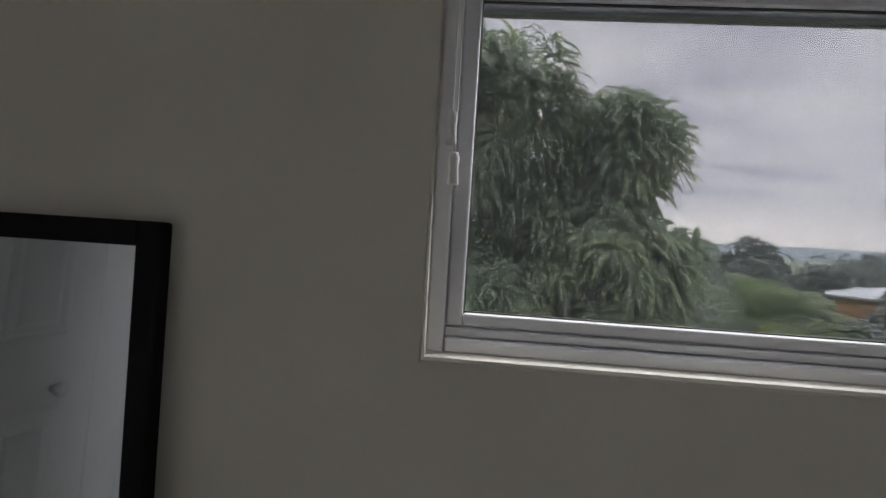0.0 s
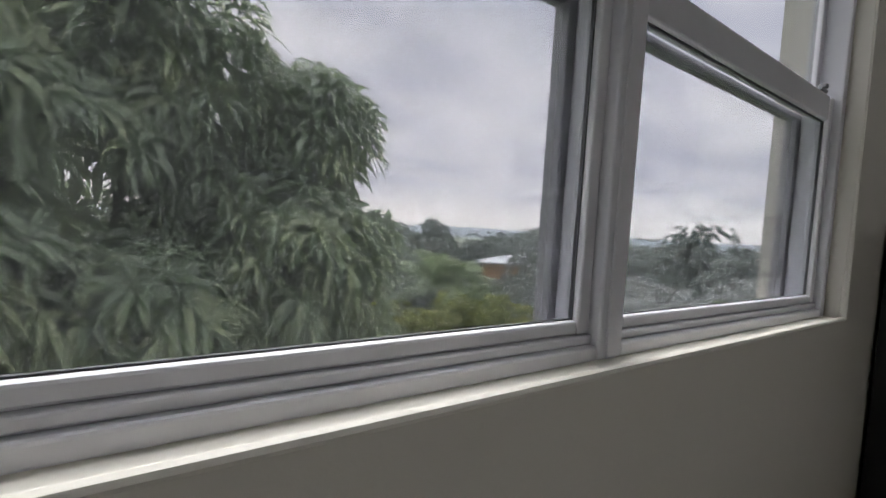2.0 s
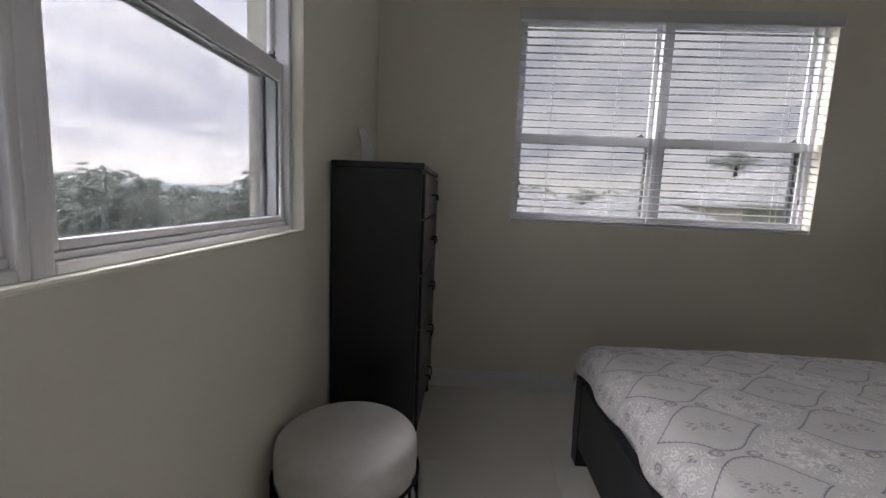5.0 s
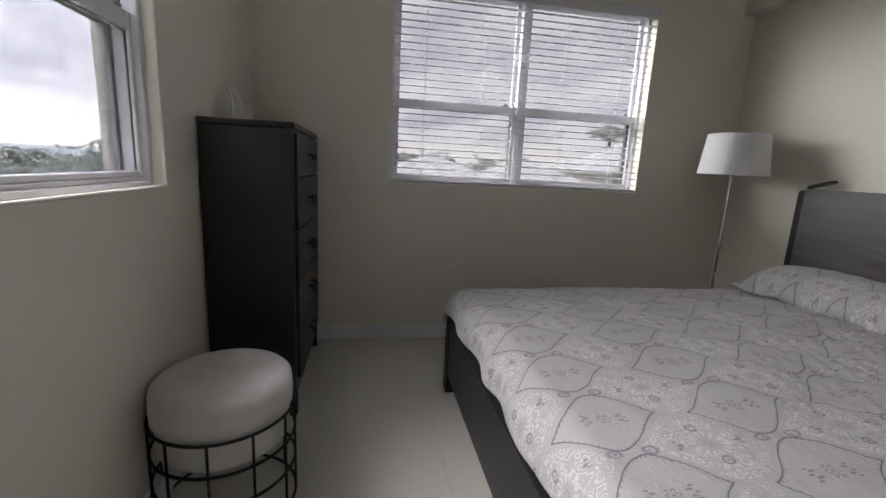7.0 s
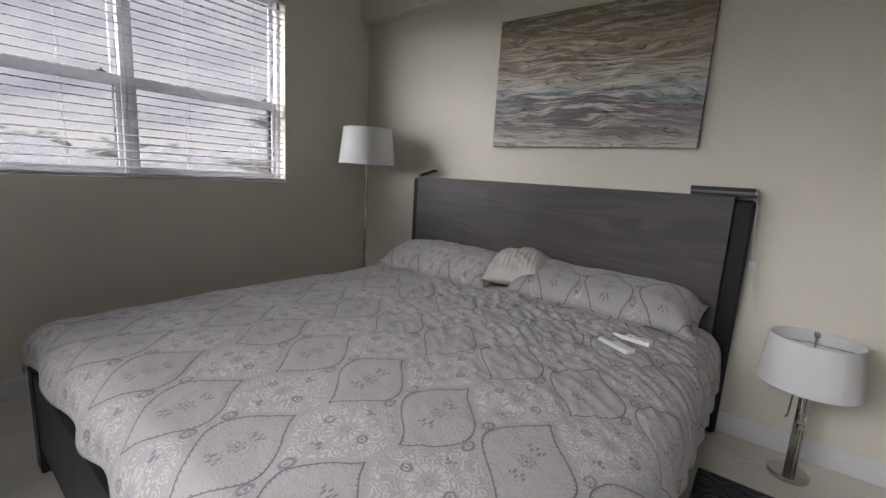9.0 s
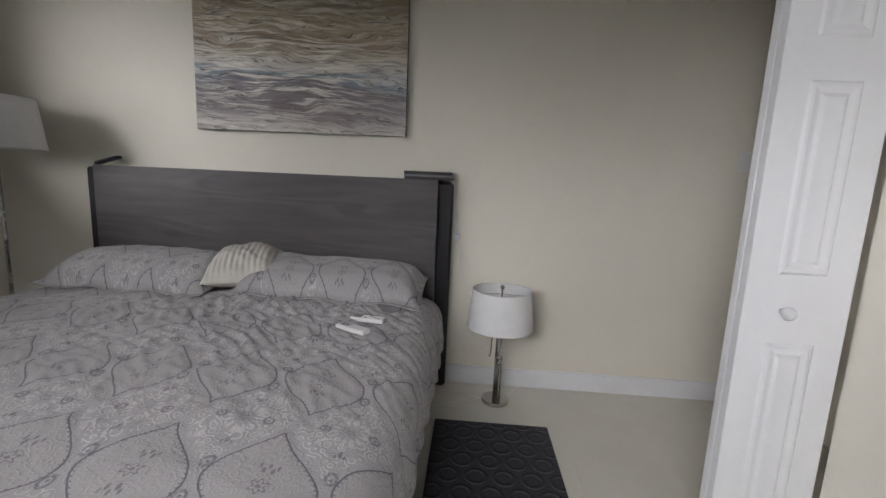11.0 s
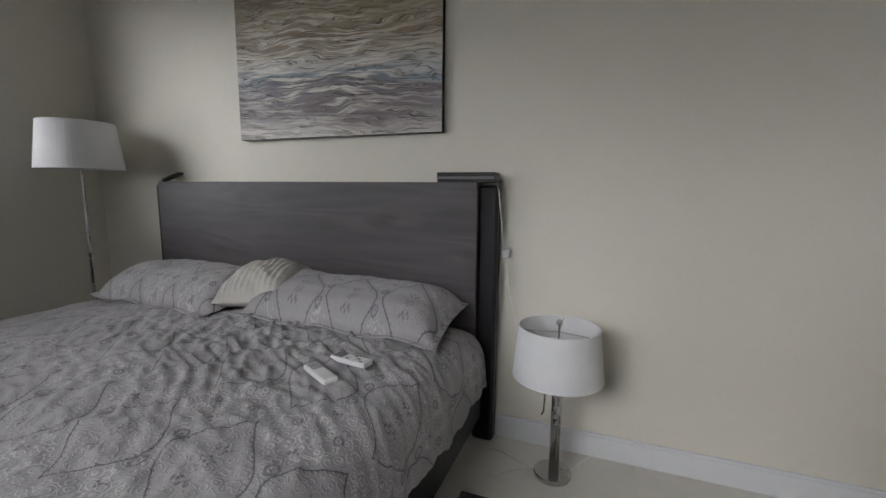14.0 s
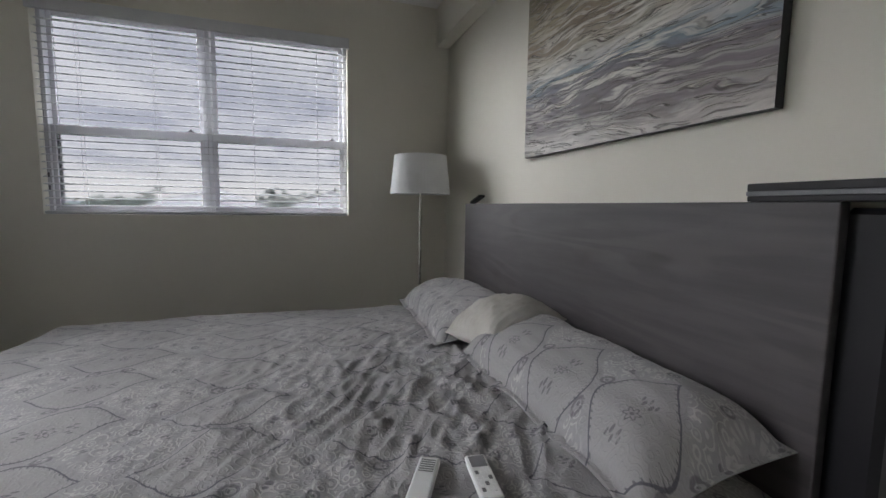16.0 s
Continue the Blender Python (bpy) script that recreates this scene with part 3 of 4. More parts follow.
# ---------- doors ----------
def panelled_leaf(root, w, h, y0, y1, name="leaf", faces=(-1, 1)):
    """A moulded leaf from x = 0 to w; raised panels on the sides given (-1: y0, 1: y1)."""
    leaf = part(name, boxed(0, y0, 0.012, w, y1, h, bevel=0.003), white_paint, root)
    m = w * 0.28
    for side in faces:
        y = y0 if side < 0 else y1
        for z0, z1 in ((0.20, 0.80), (1.02, 1.56), (1.68, 1.90)):
            bm = bmesh.new()
            def ring(i, d):
                return [bm.verts.new((x, y + side * d, z)) for x, z in ((m + i, z0 + i), (w - m - i, z0 + i), (w - m - i, z1 - i), (m + i, z1 - i))]
            rings = [ring(-0.004, 0.0002), ring(0.004, 0.005), ring(0.012, 0.0055), ring(0.026, 0.0015), ring(0.030, 0.0012), ring(0.040, 0.006), ring(0.046, 0.0065)]
            for a, b in zip(rings, rings[1:]):
                for i in range(4):
                    bm.faces.new((a[i], a[(i + 1) % 4], b[(i + 1) % 4], b[i]))
            bm.faces.new(rings[-1])
            bmesh.ops.recalc_face_normals(bm, faces=bm.faces)
            part("raised_panel", bm, white_paint, leaf)
    return leaf


def knob(parent, x, y, z, side):
    bm = lathe(bmesh.new(), ((0, 0), (0.010, 0), (0.009, 0.012), (0.018, 0.018), (0.021, 0.026), (0.019, 0.034), (0.010, 0.040), (0, 0.041)), 24)
    bmesh.ops.rotate(bm, matrix=Matrix.Rotation(radians(-90 * side), 3, "X"), verts=bm.verts)
    bmesh.ops.translate(bm, vec=(x, y, z), verts=bm.verts)
    part("knob", bm, white_paint, parent, "round white painted knob", smooth=True)


fold = thing("bifold_door", pose(WEST + 0.018, 1.242, 0, 0, 0, 0), "white panelled bifold closet door folded open at the closet", "door")
lf = panelled_leaf(fold, 0.305, 2.27, -0.035, -0.003)
knob(lf, 0.19, -0.003, 0.905, 1)
panelled_leaf(fold, 0.305, 2.27, -0.070, -0.038)

shut = thing("door_1", pose(WEST - 0.02, DY0, 0, 0, 0, 90), "closed white panelled folding doors with a knob", "door", kind="structure")
for k in range(4):
    leaf = panelled_leaf(shut, 0.3985, 2.05, -0.016, 0.016, faces=(-1,))
    leaf.location.x = 0.4 * k
    if k == 3:
        knob(leaf, 0.135, -0.016, 0.86, -1)
bm = bmesh.new()
for y in (DY0 - 0.062, DY1 + 0.002):
    box(bm, WEST, y, 0, WEST + 0.014, y + 0.06, DZ + 0.06, 0.003)
box(bm, WEST, DY0 - 0.002, DZ, WEST + 0.0135, DY1 + 0.002, DZ + 0.0595, 0.003)
structure("door_casing", bm, white_paint, "white painted casing round the closet door", "trim")

sw = thing("light_switch", pose(-4.492, 0.0, 1.425), "white light switch plate on the wall", "switch")
part("plate", boxed(-0.036, 0.0, -0.058, 0.036, 0.006, 0.058, bevel=0.002), plastic_white, sw)
part("rocker", boxed(-0.014, 0.006, -0.03, 0.014, 0.010, 0.03, bevel=0.002), plastic_white, sw)


# ---------- bed ----------
BX0, BX1, BY1 = -2.79, -0.742, 2.40
bed = thing("bed", pose((BX0 + BX1) / 2, 1.2, 0), "king-size grey-stained wooden bed frame against the wall", "bed")
HW = (BX1 - BX0) / 2
hb = part("headboard", boxed(-HW, -1.105, 0.30, HW, -1.072, 1.25, bevel=0.004), grey_wood, bed, "wide grey-stained wooden headboard panel")
for s in (-1, 1):
    bm = bmesh.new()
    box(bm, s * HW - 0.02 * s, -1.190, 0.0, s * HW + 0.085 * s, -1.112, 1.238, 0.014, 1)
    part("headboard_post", bm, dark_wood, bed)
part("back_rail", boxed(-HW + 0.03, -1.16, 1.10, HW - 0.03, -1.106, 1.20, bevel=0.003), dark_wood, bed)
part("foot_rail", boxed(-HW + 0.01, 1.135, 0.10, HW + 0.04, 1.175, 0.425, bevel=0.006), dark_wood, bed)
for s in (-1, 1):
    part("side_rail", boxed(s * (HW + 0.012) - 0.018, -1.10, 0.13, s * (HW + 0.012) + 0.018, 1.134, 0.41, bevel=0.004), dark_wood, bed)
    x = HW - 0.075 if s > 0 else -HW - 0.01
    part("leg", boxed(x, 1.100, 0.0, x + 0.085, 1.180, 0.43, bevel=0.004), dark_wood, bed)
part("slat_base", boxed(-HW + 0.03, -1.08, 0.20, HW - 0.03, 1.13, 0.235), dark_wood, bed)
mattress = tagged(part("mattress", boxed(BX0 + 0.03, 0.135, 0.236, BX1 - 0.03, 2.32, 0.545, bevel=0.05, seg=3), mattress_cloth, smooth=True), "thick white mattress on the wooden bed frame", "mattress")


def cloth_uv(me, uvs):
    layer = me.uv_layers.new(name="UVMap")
    idx = np.empty(len(me.loops), dtype=np.int32)
    me.loops.foreach_get("vertex_index", idx)
    layer.data.foreach_set("uv", np.asarray(uvs, dtype=np.float32)[idx].ravel())


def duvet():
    cx, ax = (BX0 + BX1) / 2, (BX1 - BX0) / 2 + 0.01
    y_head, y_foot, top, r = 0.16, 2.345, 0.605, 0.11
    nx, ny = 230, 240
    verts, uvs = [], []

    def fold_over(s, edge):
        """Arc length past the flat part to (sideways, drop)."""
        if s <= edge - r:
            return s, 0.0
        a = (s - (edge - r)) / r
        if a < math.pi / 2:
            return edge - r + r * math.sin(a), r * (1 - math.cos(a))
        d = (a - math.pi / 2) * r
        return edge + 0.10 * d, r + d

    for j in range(ny):
        q = j / (ny - 1)
        sv = q * (y_foot - y_head + 0.135)
        vy, dy = fold_over(sv, y_foot - y_head + 0.035)
        for i in range(nx):
            p = i / (nx - 1) * 2 - 1
            west = p < 0
            over = (0.235 + 0.03 * math.sin(q * 9)) if west else 0.16
            su = abs(p) * (ax + over)
            vx, dx = fold_over(su, ax + 0.04)
            x = cx + math.copysign(vx, p)
            y = y_head + vy
            drop = max(dx, dy) + 0.35 * min(dx, dy)
            body = 0.035 * (1 - (vx / ax) ** 4) * (1 - ((y - 1.3) / 1.3) ** 4)
            n1 = noise.noise((x * 2.6, y * 2.6, 0.3))
            n2 = noise.noise((x * 7 + y * 2, y * 8 - x * 3, 1.7))
            n3 = noise.noise(((x + y) * 13 + 2 * n1, (x - y) * 4.0, 4.2))
            n4 = noise.noise(((x * 0.5 + y) * 21, (x - y * 0.5) * 6.0, 7.2))
            rumple = max(0.0, 1 - math.hypot((x + 2.2) / 1.15, (y - 0.8) / 0.95))
            ridge = (1 - abs(n3)) ** 5 * 0.017 + (1 - abs(n4)) ** 6 * 0.011
            z = top + body - drop + 0.012 * n1 + 0.007 * n2 + (rumple * 1.15 + 0.12) * (ridge + 0.005 * n2) - 0.035 * max(0, 1 - (y - y_head) / 0.25)
            side = 0.014 * math.sin(y * 17 + 2 * n1) * min(1, dx / 0.12) if dx > 0 else 0.0
            foot = 0.012 * math.sin(x * 15 + 2 * n1) * min(1, dy / 0.12) if dy > 0 else 0.0
            verts.append((x + math.copysign(side, p), y + foot, z))
            uvs.append((p * (ax + over) + 0.02 + 0.03 * (y - 1.79), sv - 1.63))
    faces = [(j * nx + i, j * nx + i + 1, (j + 1) * nx + i + 1, (j + 1) * nx + i) for j in range(ny - 1) for i in range(nx - 1)]
    ob = from_arrays("duvet", verts, faces, bedding, smooth=True)
    cloth_uv(ob.data, uvs)
    sol = ob.modifiers.new("thickness", "SOLIDIFY")
    sol.thickness, sol.offset = 0.022, -1.0
    return tagged(ob, "rumpled grey trellis-patterned duvet spread over the bed", "duvet")


duvet()


def pillow(name, w, d, h, m, mat, label, seed, flange=0.03, pleats=0, shift=(0.0, 0.0)):
    n, pu = 54, 8.0 if w > 0.6 else 2.8
    verts, uvs, faces = [], [], []
    for side in (1, -1):
        for j in range(n):
            for i in range(n):
                u, v = i / (n - 1) * 2 - 1, j / (n - 1) * 2 - 1
                iu, iv = min(1, abs(u) / (1 - flange / w * 2)), min(1, abs(v) / (1 - flange / d * 2))
                pull = 1 - 0.03 * (1 - v * v) * abs(u) ** 3
                pully = 1 - 0.05 * (1 - u * u) * abs(v) ** 3
                x, y = u * w / 2 * pull, v * d / 2 * pully
                puff = (max(0, 1 - iu ** pu) ** 0.5) * (max(0, 1 - iv ** 2.6) ** 0.55)
                nz = noise.noise((u * 2.2 + seed, v * 2.2, seed)) * 0.018 + noise.noise((u * 6 + seed, v * 5, seed)) * 0.007
                z = side * (h * 0.5 * puff * ((1.6 if side > 0 else 0.25) if not pleats else (1.25 if side > 0 else 0.75))) + nz * puff + side * 0.0018
                if pleats and side > 0:
                    z += 0.016 * puff ** 0.5 * abs(math.sin(u * pleats * math.pi / 2)) ** 0.5
                if not pleats:
                    z += 0.010 * math.sin(u * 9 + seed) * (1 - puff) * abs(v)
                verts.append((x, y, z))
                uvs.append((x + shift[0], y + shift[1] + (0.5 if side < 0 else 0)))
    for s in (0, 1):
        o = s * n * n
        for j in range(n - 1):
            for i in range(n - 1):
                f = (o + j * n + i, o + j * n + i + 1, o + (j + 1) * n + i + 1, o + (j + 1) * n + i)
                faces.append(f if s == 0 else f[::-1])
    rim = [i for i in range(n)] + [j * n + n - 1 for j in range(1, n)] + [(n - 1) * n + i for i in range(n - 2, -1, -1)] + [j * n for j in range(n - 2, 0, -1)]
    for a, b in zip(rim, rim[1:] + rim[:1]):
        faces.append((b, a, a + n * n, b + n * n))
    ob = from_arrays(name, verts, faces, mat, smooth=True)
    cloth_uv(ob.data, uvs)
    ob.matrix_world = m
    return tagged(ob, label, "pillow" if not pleats else "cushion", group="bed pillows" if not pleats else "")


pillow("pillow", 0.98, 0.47, 0.158, pose(-2.275, 0.345, 0.677, -9, -1.0, 1), bedding, "long pillow in a grey trellis-patterned case against the headboard", 1.0, shift=(0.07, 0.31))
pillow("pillow", 0.95, 0.49, 0.158, pose(-1.262, 0.370, 0.678, -9, 1, -4), bedding, "long pillow in a grey trellis-patterned case beside the window side", 5.0, shift=(0.17, 0.10))
pillow("throw_cushion", 0.36, 0.36, 0.165, pose(-1.80, 0.37, 0.738, -12, 3, 14), ivory_fabric, "small ivory pleated cushion lying on the pillows", 9.0, flange=0.004, pleats=13)


# remotes on the duvet
def remote(m, screen_up, label):
    r = thing("remote_control", m, label, "remote control", group="remotes on the bed")
    part("body", boxed(-0.074, -0.024, 0, 0.074, 0.024, 0.018, bevel=0.005), plastic_white, r)
    if screen_up:
        part("display", boxed(-0.066, -0.018, 0.0182, -0.026, 0.018, 0.0192), plastic_grey, r)
        for i in range(4):
            for j in range(3):
                part("button", boxed(-0.012 + i * 0.019, -0.017 + j * 0.0125, 0.018, 0.0 + i * 0.019, -0.009 + j * 0.0125, 0.0198, bevel=0.001), plastic_grey if (i + j) % 3 == 0 else plastic_white, r)
    else:
        for i in range(6):
            part("rib", boxed(-0.06 + i * 0.008, -0.016, 0.018, -0.057 + i * 0.008, 0.016, 0.0192), plastic_grey, r)
    return r


remote(pose(-2.535, 0.932, 0.640, 0, 0, 152), False, "white air-conditioner remote face down on the duvet")
remote(pose(-2.566, 0.808, 0.640, 0, 0, 172), True, "white air-conditioner remote with a grey display on the duvet")

# things on the headboard
bx = thing("tablet_case", pose(-2.725, 0.075, 1.2505), "black case with a pale band on the headboard post", "case")
part("lower_case", boxed(-0.15, -0.05, 0.0, 0.13, 0.052, 0.014, bevel=0.003), plastic_black, bx)
part("band", boxed(-0.14, -0.048, 0.014, 0.132, 0.054, 0.025, bevel=0.002), plastic_grey, bx)
part("upper_case", boxed(-0.14, -0.05, 0.025, 0.132, 0.052, 0.044, bevel=0.003), plastic_black, bx)
cab = thing("charging_cable", pose(-2.86, 0.10, 0), "thin white charging cable hanging beside the headboard", "cable")
part("cord", tube(bmesh.new(), [(0.02, 0.0, 1.305), (0.005, 0.012, 1.30), (-0.012, 0.015, 1.26), (-0.022, 0.0, 1.20), (-0.026, -0.03, 1.10), (-0.032, -0.05, 1.0), (-0.04, -0.06, 0.945)], 0.0028, 8), plastic_white, cab)
part("adapter", boxed(-0.062, -0.095, 0.905, -0.026, -0.055, 0.94, bevel=0.003), plastic_white, cab)
part("cord", tube(bmesh.new(), [(-0.048, -0.058, 0.905), (-0.055, -0.05, 0.86), (-0.07, -0.04, 0.76), (-0.105, -0.02, 0.64), (-0.13, 0.0, 0.56), (-0.17, -0.02, 0.44), (-0.20, -0.04, 0.30)], 0.002, 8), plastic_white, cab)
out = thing("wall_outlet", pose(-2.905, 0.0, 0.925), "white wall outlet beside the headboard", "outlet")
part("plate", boxed(-0.018, 0.0, -0.03, 0.018, 0.005, 0.03, bevel=0.002), plastic_white, out)
rb = thing("tv_remote", pose(-0.80, 0.062, 1.256, 0, 16, 0), "black remote lying askew on top of the headboard", "remote control")
part("body", boxed(-0.07, -0.022, 0.018, 0.085, 0.022, 0.036, bevel=0.006), plastic_black, rb)
part("keypad", boxed(-0.05, -0.014, 0.036, 0.06, 0.014, 0.0375), plastic_grey, rb)


# ---------- lamps ----------
def drum_shade(root, r0, r1, z0, z1, label):
    bm = lathe(bmesh.new(), ((r0, z0), (r1, z1), (r1 - 0.003, z1), (r0 - 0.003, z0), (r0, z0)), 56)
    sh = part("shade", bm, shade_white, root, label, smooth=False)
    for r, z in ((r0, z0), (r1, z1)):
        part("rim", tube(bmesh.new(), ring_points(r - 0.0015, z, 56), 0.0032, 6, closed=True), shade_white, sh)
    bm = bmesh.new()
    for k in range(3):
        a = 2 * math.pi * k / 3 + 0.5
        tube(bm, [(0, 0, z1 - 0.022), (math.cos(a) * (r1 - 0.003), math.sin(a) * (r1 - 0.003), z1 - 0.006)], 0.0018, 6)
    part("spider", bm, chrome, sh)


fl = thing("floor_lamp", pose(-0.385, 0.335, 0), "slim chrome floor lamp with a white drum shade in the corner", "lamp")
part("base", lathe(bmesh.new(), ((0, 0.0), (0.13, 0.0), (0.135, 0.006), (0.13, 0.016), (0.03, 0.022), (0.012, 0.034), (0, 0.034)), 44), chrome, fl, smooth=True)
part("pole", lathe(bmesh.new(), ((0, 0.03), (0.0095, 0.03), (0.0095, 0.80), (0.011, 0.802), (0.011, 0.815), (0.0095, 0.817), (0.0095, 1.40), (0.014, 1.41), (0.014, 1.44), (0, 1.44)), 20), chrome, fl, smooth=True)
drum_shade(fl, 0.215, 0.185, 1.318, 1.585, "tapered white fabric drum shade")
part("finial", lathe(bmesh.new(), ((0, 1.43), (0.004, 1.43), (0.004, 1.575), (0.009, 1.58), (0.009, 1.59), (0, 1.597)), 14), chrome, fl)

tl = thing("table_lamp", pose(-3.178, 0.215, 0), "brushed nickel lamp with a white drum shade on the floor", "lamp")
part("base", lathe(bmesh.new(), ((0, 0.0), (0.078, 0.0), (0.080, 0.004), (0.080, 0.016), (0.076, 0.020), (0, 0.020)), 44), chrome, tl)
part("stem", lathe(bmesh.new(), ((0, 0.019), (0.0165, 0.019), (0.0165, 0.43), (0.010, 0.435), (0.010, 0.50), (0, 0.50)), 24), chrome, tl, smooth=True)
bm = lathe(bmesh.new(), ((0, 0.019), (0.005, 0.019), (0.005, 0.40), (0, 0.40)), 12)
bmesh.ops.translate(bm, vec=(-0.022, 0.012, 0), verts=bm.verts)
part("side_rod", bm, chrome, tl, smooth=True)
drum_shade(tl, 0.185, 0.163, 0.452, 0.662, "tapered white fabric drum shade")
bm = lathe(bmesh.new(), ((0, 0.50), (0.004, 0.50), (0.004, 0.665), (0.011, 0.670), (0.013, 0.680), (0.009, 0.690), (0, 0.694)), 16)
part("finial", bm, chrome, tl, smooth=True)
bm = tube(bmesh.new(), [(0.03, 0.03, 0.50), (0.036, 0.034, 0.42)], 0.001, 5)
part("pull_chain", bm, chrome, tl)
part("pull_handle", tube(bmesh.new(), [(0.036, 0.034, 0.42), (0.040, 0.036, 0.40), (0.044, 0.037, 0.30), (0.052, 0.037, 0.285)], 0.004, 8), chrome, tl)
fc = thing("floor_cables", pose(-3.0, 0.16, 0), "thin white cables lying on the tiles beside the lamp", "cable")
part("cord", tube(bmesh.new(), [(-0.12, 0.05, 0.004), (-0.02, 0.02, 0.004), (0.06, -0.02, 0.004), (0.15, -0.02, 0.004), (0.22, -0.06, 0.004)], 0.003, 7), plastic_white, fc)
part("cord", tube(bmesh.new(), [(-0.10, 0.03, 0.0035), (0.0, 0.10, 0.0035), (0.05, 0.16, 0.0035), (0.10, 0.15, 0.0035), (0.2, 0.17, 0.0035)], 0.0025, 7), plastic_white, fc)
part("cord", tube(bmesh.new(), [(-0.25, 0.0, 0.0035), (-0.33, -0.10, 0.03), (-0.40, -0.125, 0.085), (-0.45, -0.13, 0.118), (-0.36, -0.135, 0.119)], 0.002, 7), plastic_white, fc)

rug = bmesh.new()
box(rug, -0.292, -0.50, 0.0, 0.292, 0.50, 0.016, 0.007)
tagged(part("bedside_rug", rug, rug_pile), "dark navy bedside mat with embossed rings on the tiles", "rug").location = (-3.142, 0.97, 0.0)

# ---------- dresser, stool, mirror, painting ----------
DX0, DX1, DYF, DYB = -0.975, -0.070, 3.160, 3.560
dr = thing("tall_dresser", pose((DX0 + DX1) / 2, DYB, 0), "tall black-brown wooden dresser with five drawers in the corner", "dresser")
dw, dd = (DX1 - DX0) / 2, DYB - DYF
bm = bmesh.new()
box(bm, -dw + 0.008, -dd + 0.012, 0.13, dw - 0.008, 0.0, 1.400, 0.003)
part("carcass", bm, dark_wood, dr)
part("top", boxed(-dw, -dd, 1.402, dw, 0.0, 1.428, bevel=0.004), dark_wood, dr)
for x in (-dw + 0.006, dw - 0.058):
    for y in (-dd + 0.008, -0.06):
        part("leg", boxed(x, y, 0.0, x + 0.052, y + 0.052, 0.14, bevel=0.003), dark_wood, dr)
zt = 1.385
for hgt in (0.205, 0.25, 0.25, 0.25, 0.25):
    d = part("drawer", boxed(-dw + 0.045, -dd - 0.004, zt - hgt + 0.008, dw - 0.045, -dd + 0.03, zt, bevel=0.004), dark_wood, dr)
    bm = bmesh.new()
    zc = zt - hgt / 2
    tube(bm, [(-0.06, -dd - 0.002, zc + 0.012), (-0.06, -dd - 0.028, zc + 0.012), (-0.06, -dd - 0.032, zc - 0.010), (0.06, -dd - 0.032, zc - 0.010), (0.06, -dd - 0.028, zc + 0.012), (0.06, -dd - 0.002, zc + 0.012)], 0.0055, 8)
    part("handle", bm, metal_black, d, "black metal bail handle")
    zt -= hgt
part("apron", boxed(-dw + 0.05, -dd + 0.014, 0.09, dw - 0.05, -dd + 0.034, 0.135, bevel=0.003), dark_wood, dr)

ts = thing("folded_tissue", pose(-0.64, 3.475, 1.4285), "white crumpled tissue standing up on the dresser", "tissue")
verts, faces = [], []
rn = random.Random(2)
for j in range(13):
    for i in range(11):
        u, v = i / 10 - 0.5, j / 12
        wid = 0.13 * (1 - v) ** 0.8 + 0.012
        verts.append((u * wid + 0.030 * v, 0.025 * math.sin(u * 11) * (1 - 0.4 * v) + 0.05 * v * v, 0.19 * v ** 0.9 + 0.008 * math.sin(u * 9) * (1 - v)))
for j in range(12):
    for i in range(10):
        faces.append((j * 11 + i, j * 11 + i + 1, (j + 1) * 11 + i + 1, (j + 1) * 11 + i))
t_ob = from_arrays("sheet", verts, faces, paper, ts, smooth=True)
t_ob.modifiers.new("thickness", "SOLIDIFY").thickness = 0.003

st = thing("round_stool", pose(-1.492, 3.332, 0.0), "round off-white upholstered stool with a black metal cage frame", "stool")
R = 0.229
part("cushion", lathe(bmesh.new(), ((0, 0.516), (R * 0.5, 0.5155), (R * 0.82, 0.513), (R * 0.93, 0.507), (R * 0.985, 0.494), (R, 0.474), (R * 1.01, 0.435), (R, 0.395), (R * 0.97, 0.388), (0, 0.387)), 64), boucle, st, smooth=True)
part("drum", lathe(bmesh.new(), ((0, 0.387), (R * 0.95, 0.387), (R * 0.95, 0.285), (R * 0.92, 0.274), (0, 0.274)), 64), boucle, st)
for name, r, z in (("top_ring", R * 1.03, 0.385), ("middle_ring", R * 1.03, 0.272), ("lower_ring", R * 1.03, 0.155), ("bottom_ring", R * 1.03, 0.006)):
    part(name, tube(bmesh.new(), ring_points(r, z, 64), 0.0055, 8, closed=True), metal_black, st)
for k in range(11):
    a = 2 * math.pi * k / 11 + 0.35
    c, s = math.cos(a) * R * 1.03, math.sin(a) * R * 1.03
    part("bar", tube(bmesh.new(), [(c, s, 0.006), (c, s, 0.385)], 0.0048, 8), metal_black, st)

mr = thing("standing_mirror", pose(-3.525, 3.566, 1.310, -3.2, 0, 0), "tall black-framed mirror leaning against the wall", "mirror")
mw, mh = 0.168, 1.310
bm = bmesh.new()
for (x0, x1, z0, z1) in ((-mw, -mw + 0.034, -mh, 0), (mw - 0.034, mw, -mh, 0), (-mw + 0.034, mw - 0.034, -0.034, 0), (-mw + 0.034, mw - 0.034, -mh, -mh + 0.034)):
    box(bm, x0, -0.026, z0, x1, 0.0, z1, 0.004)
part("frame", bm, black_lacquer, mr)
part("glass", boxed(-mw + 0.03, -0.016, -mh + 0.03, mw - 0.03, -0.012, -0.03), mirror_silver, mr)


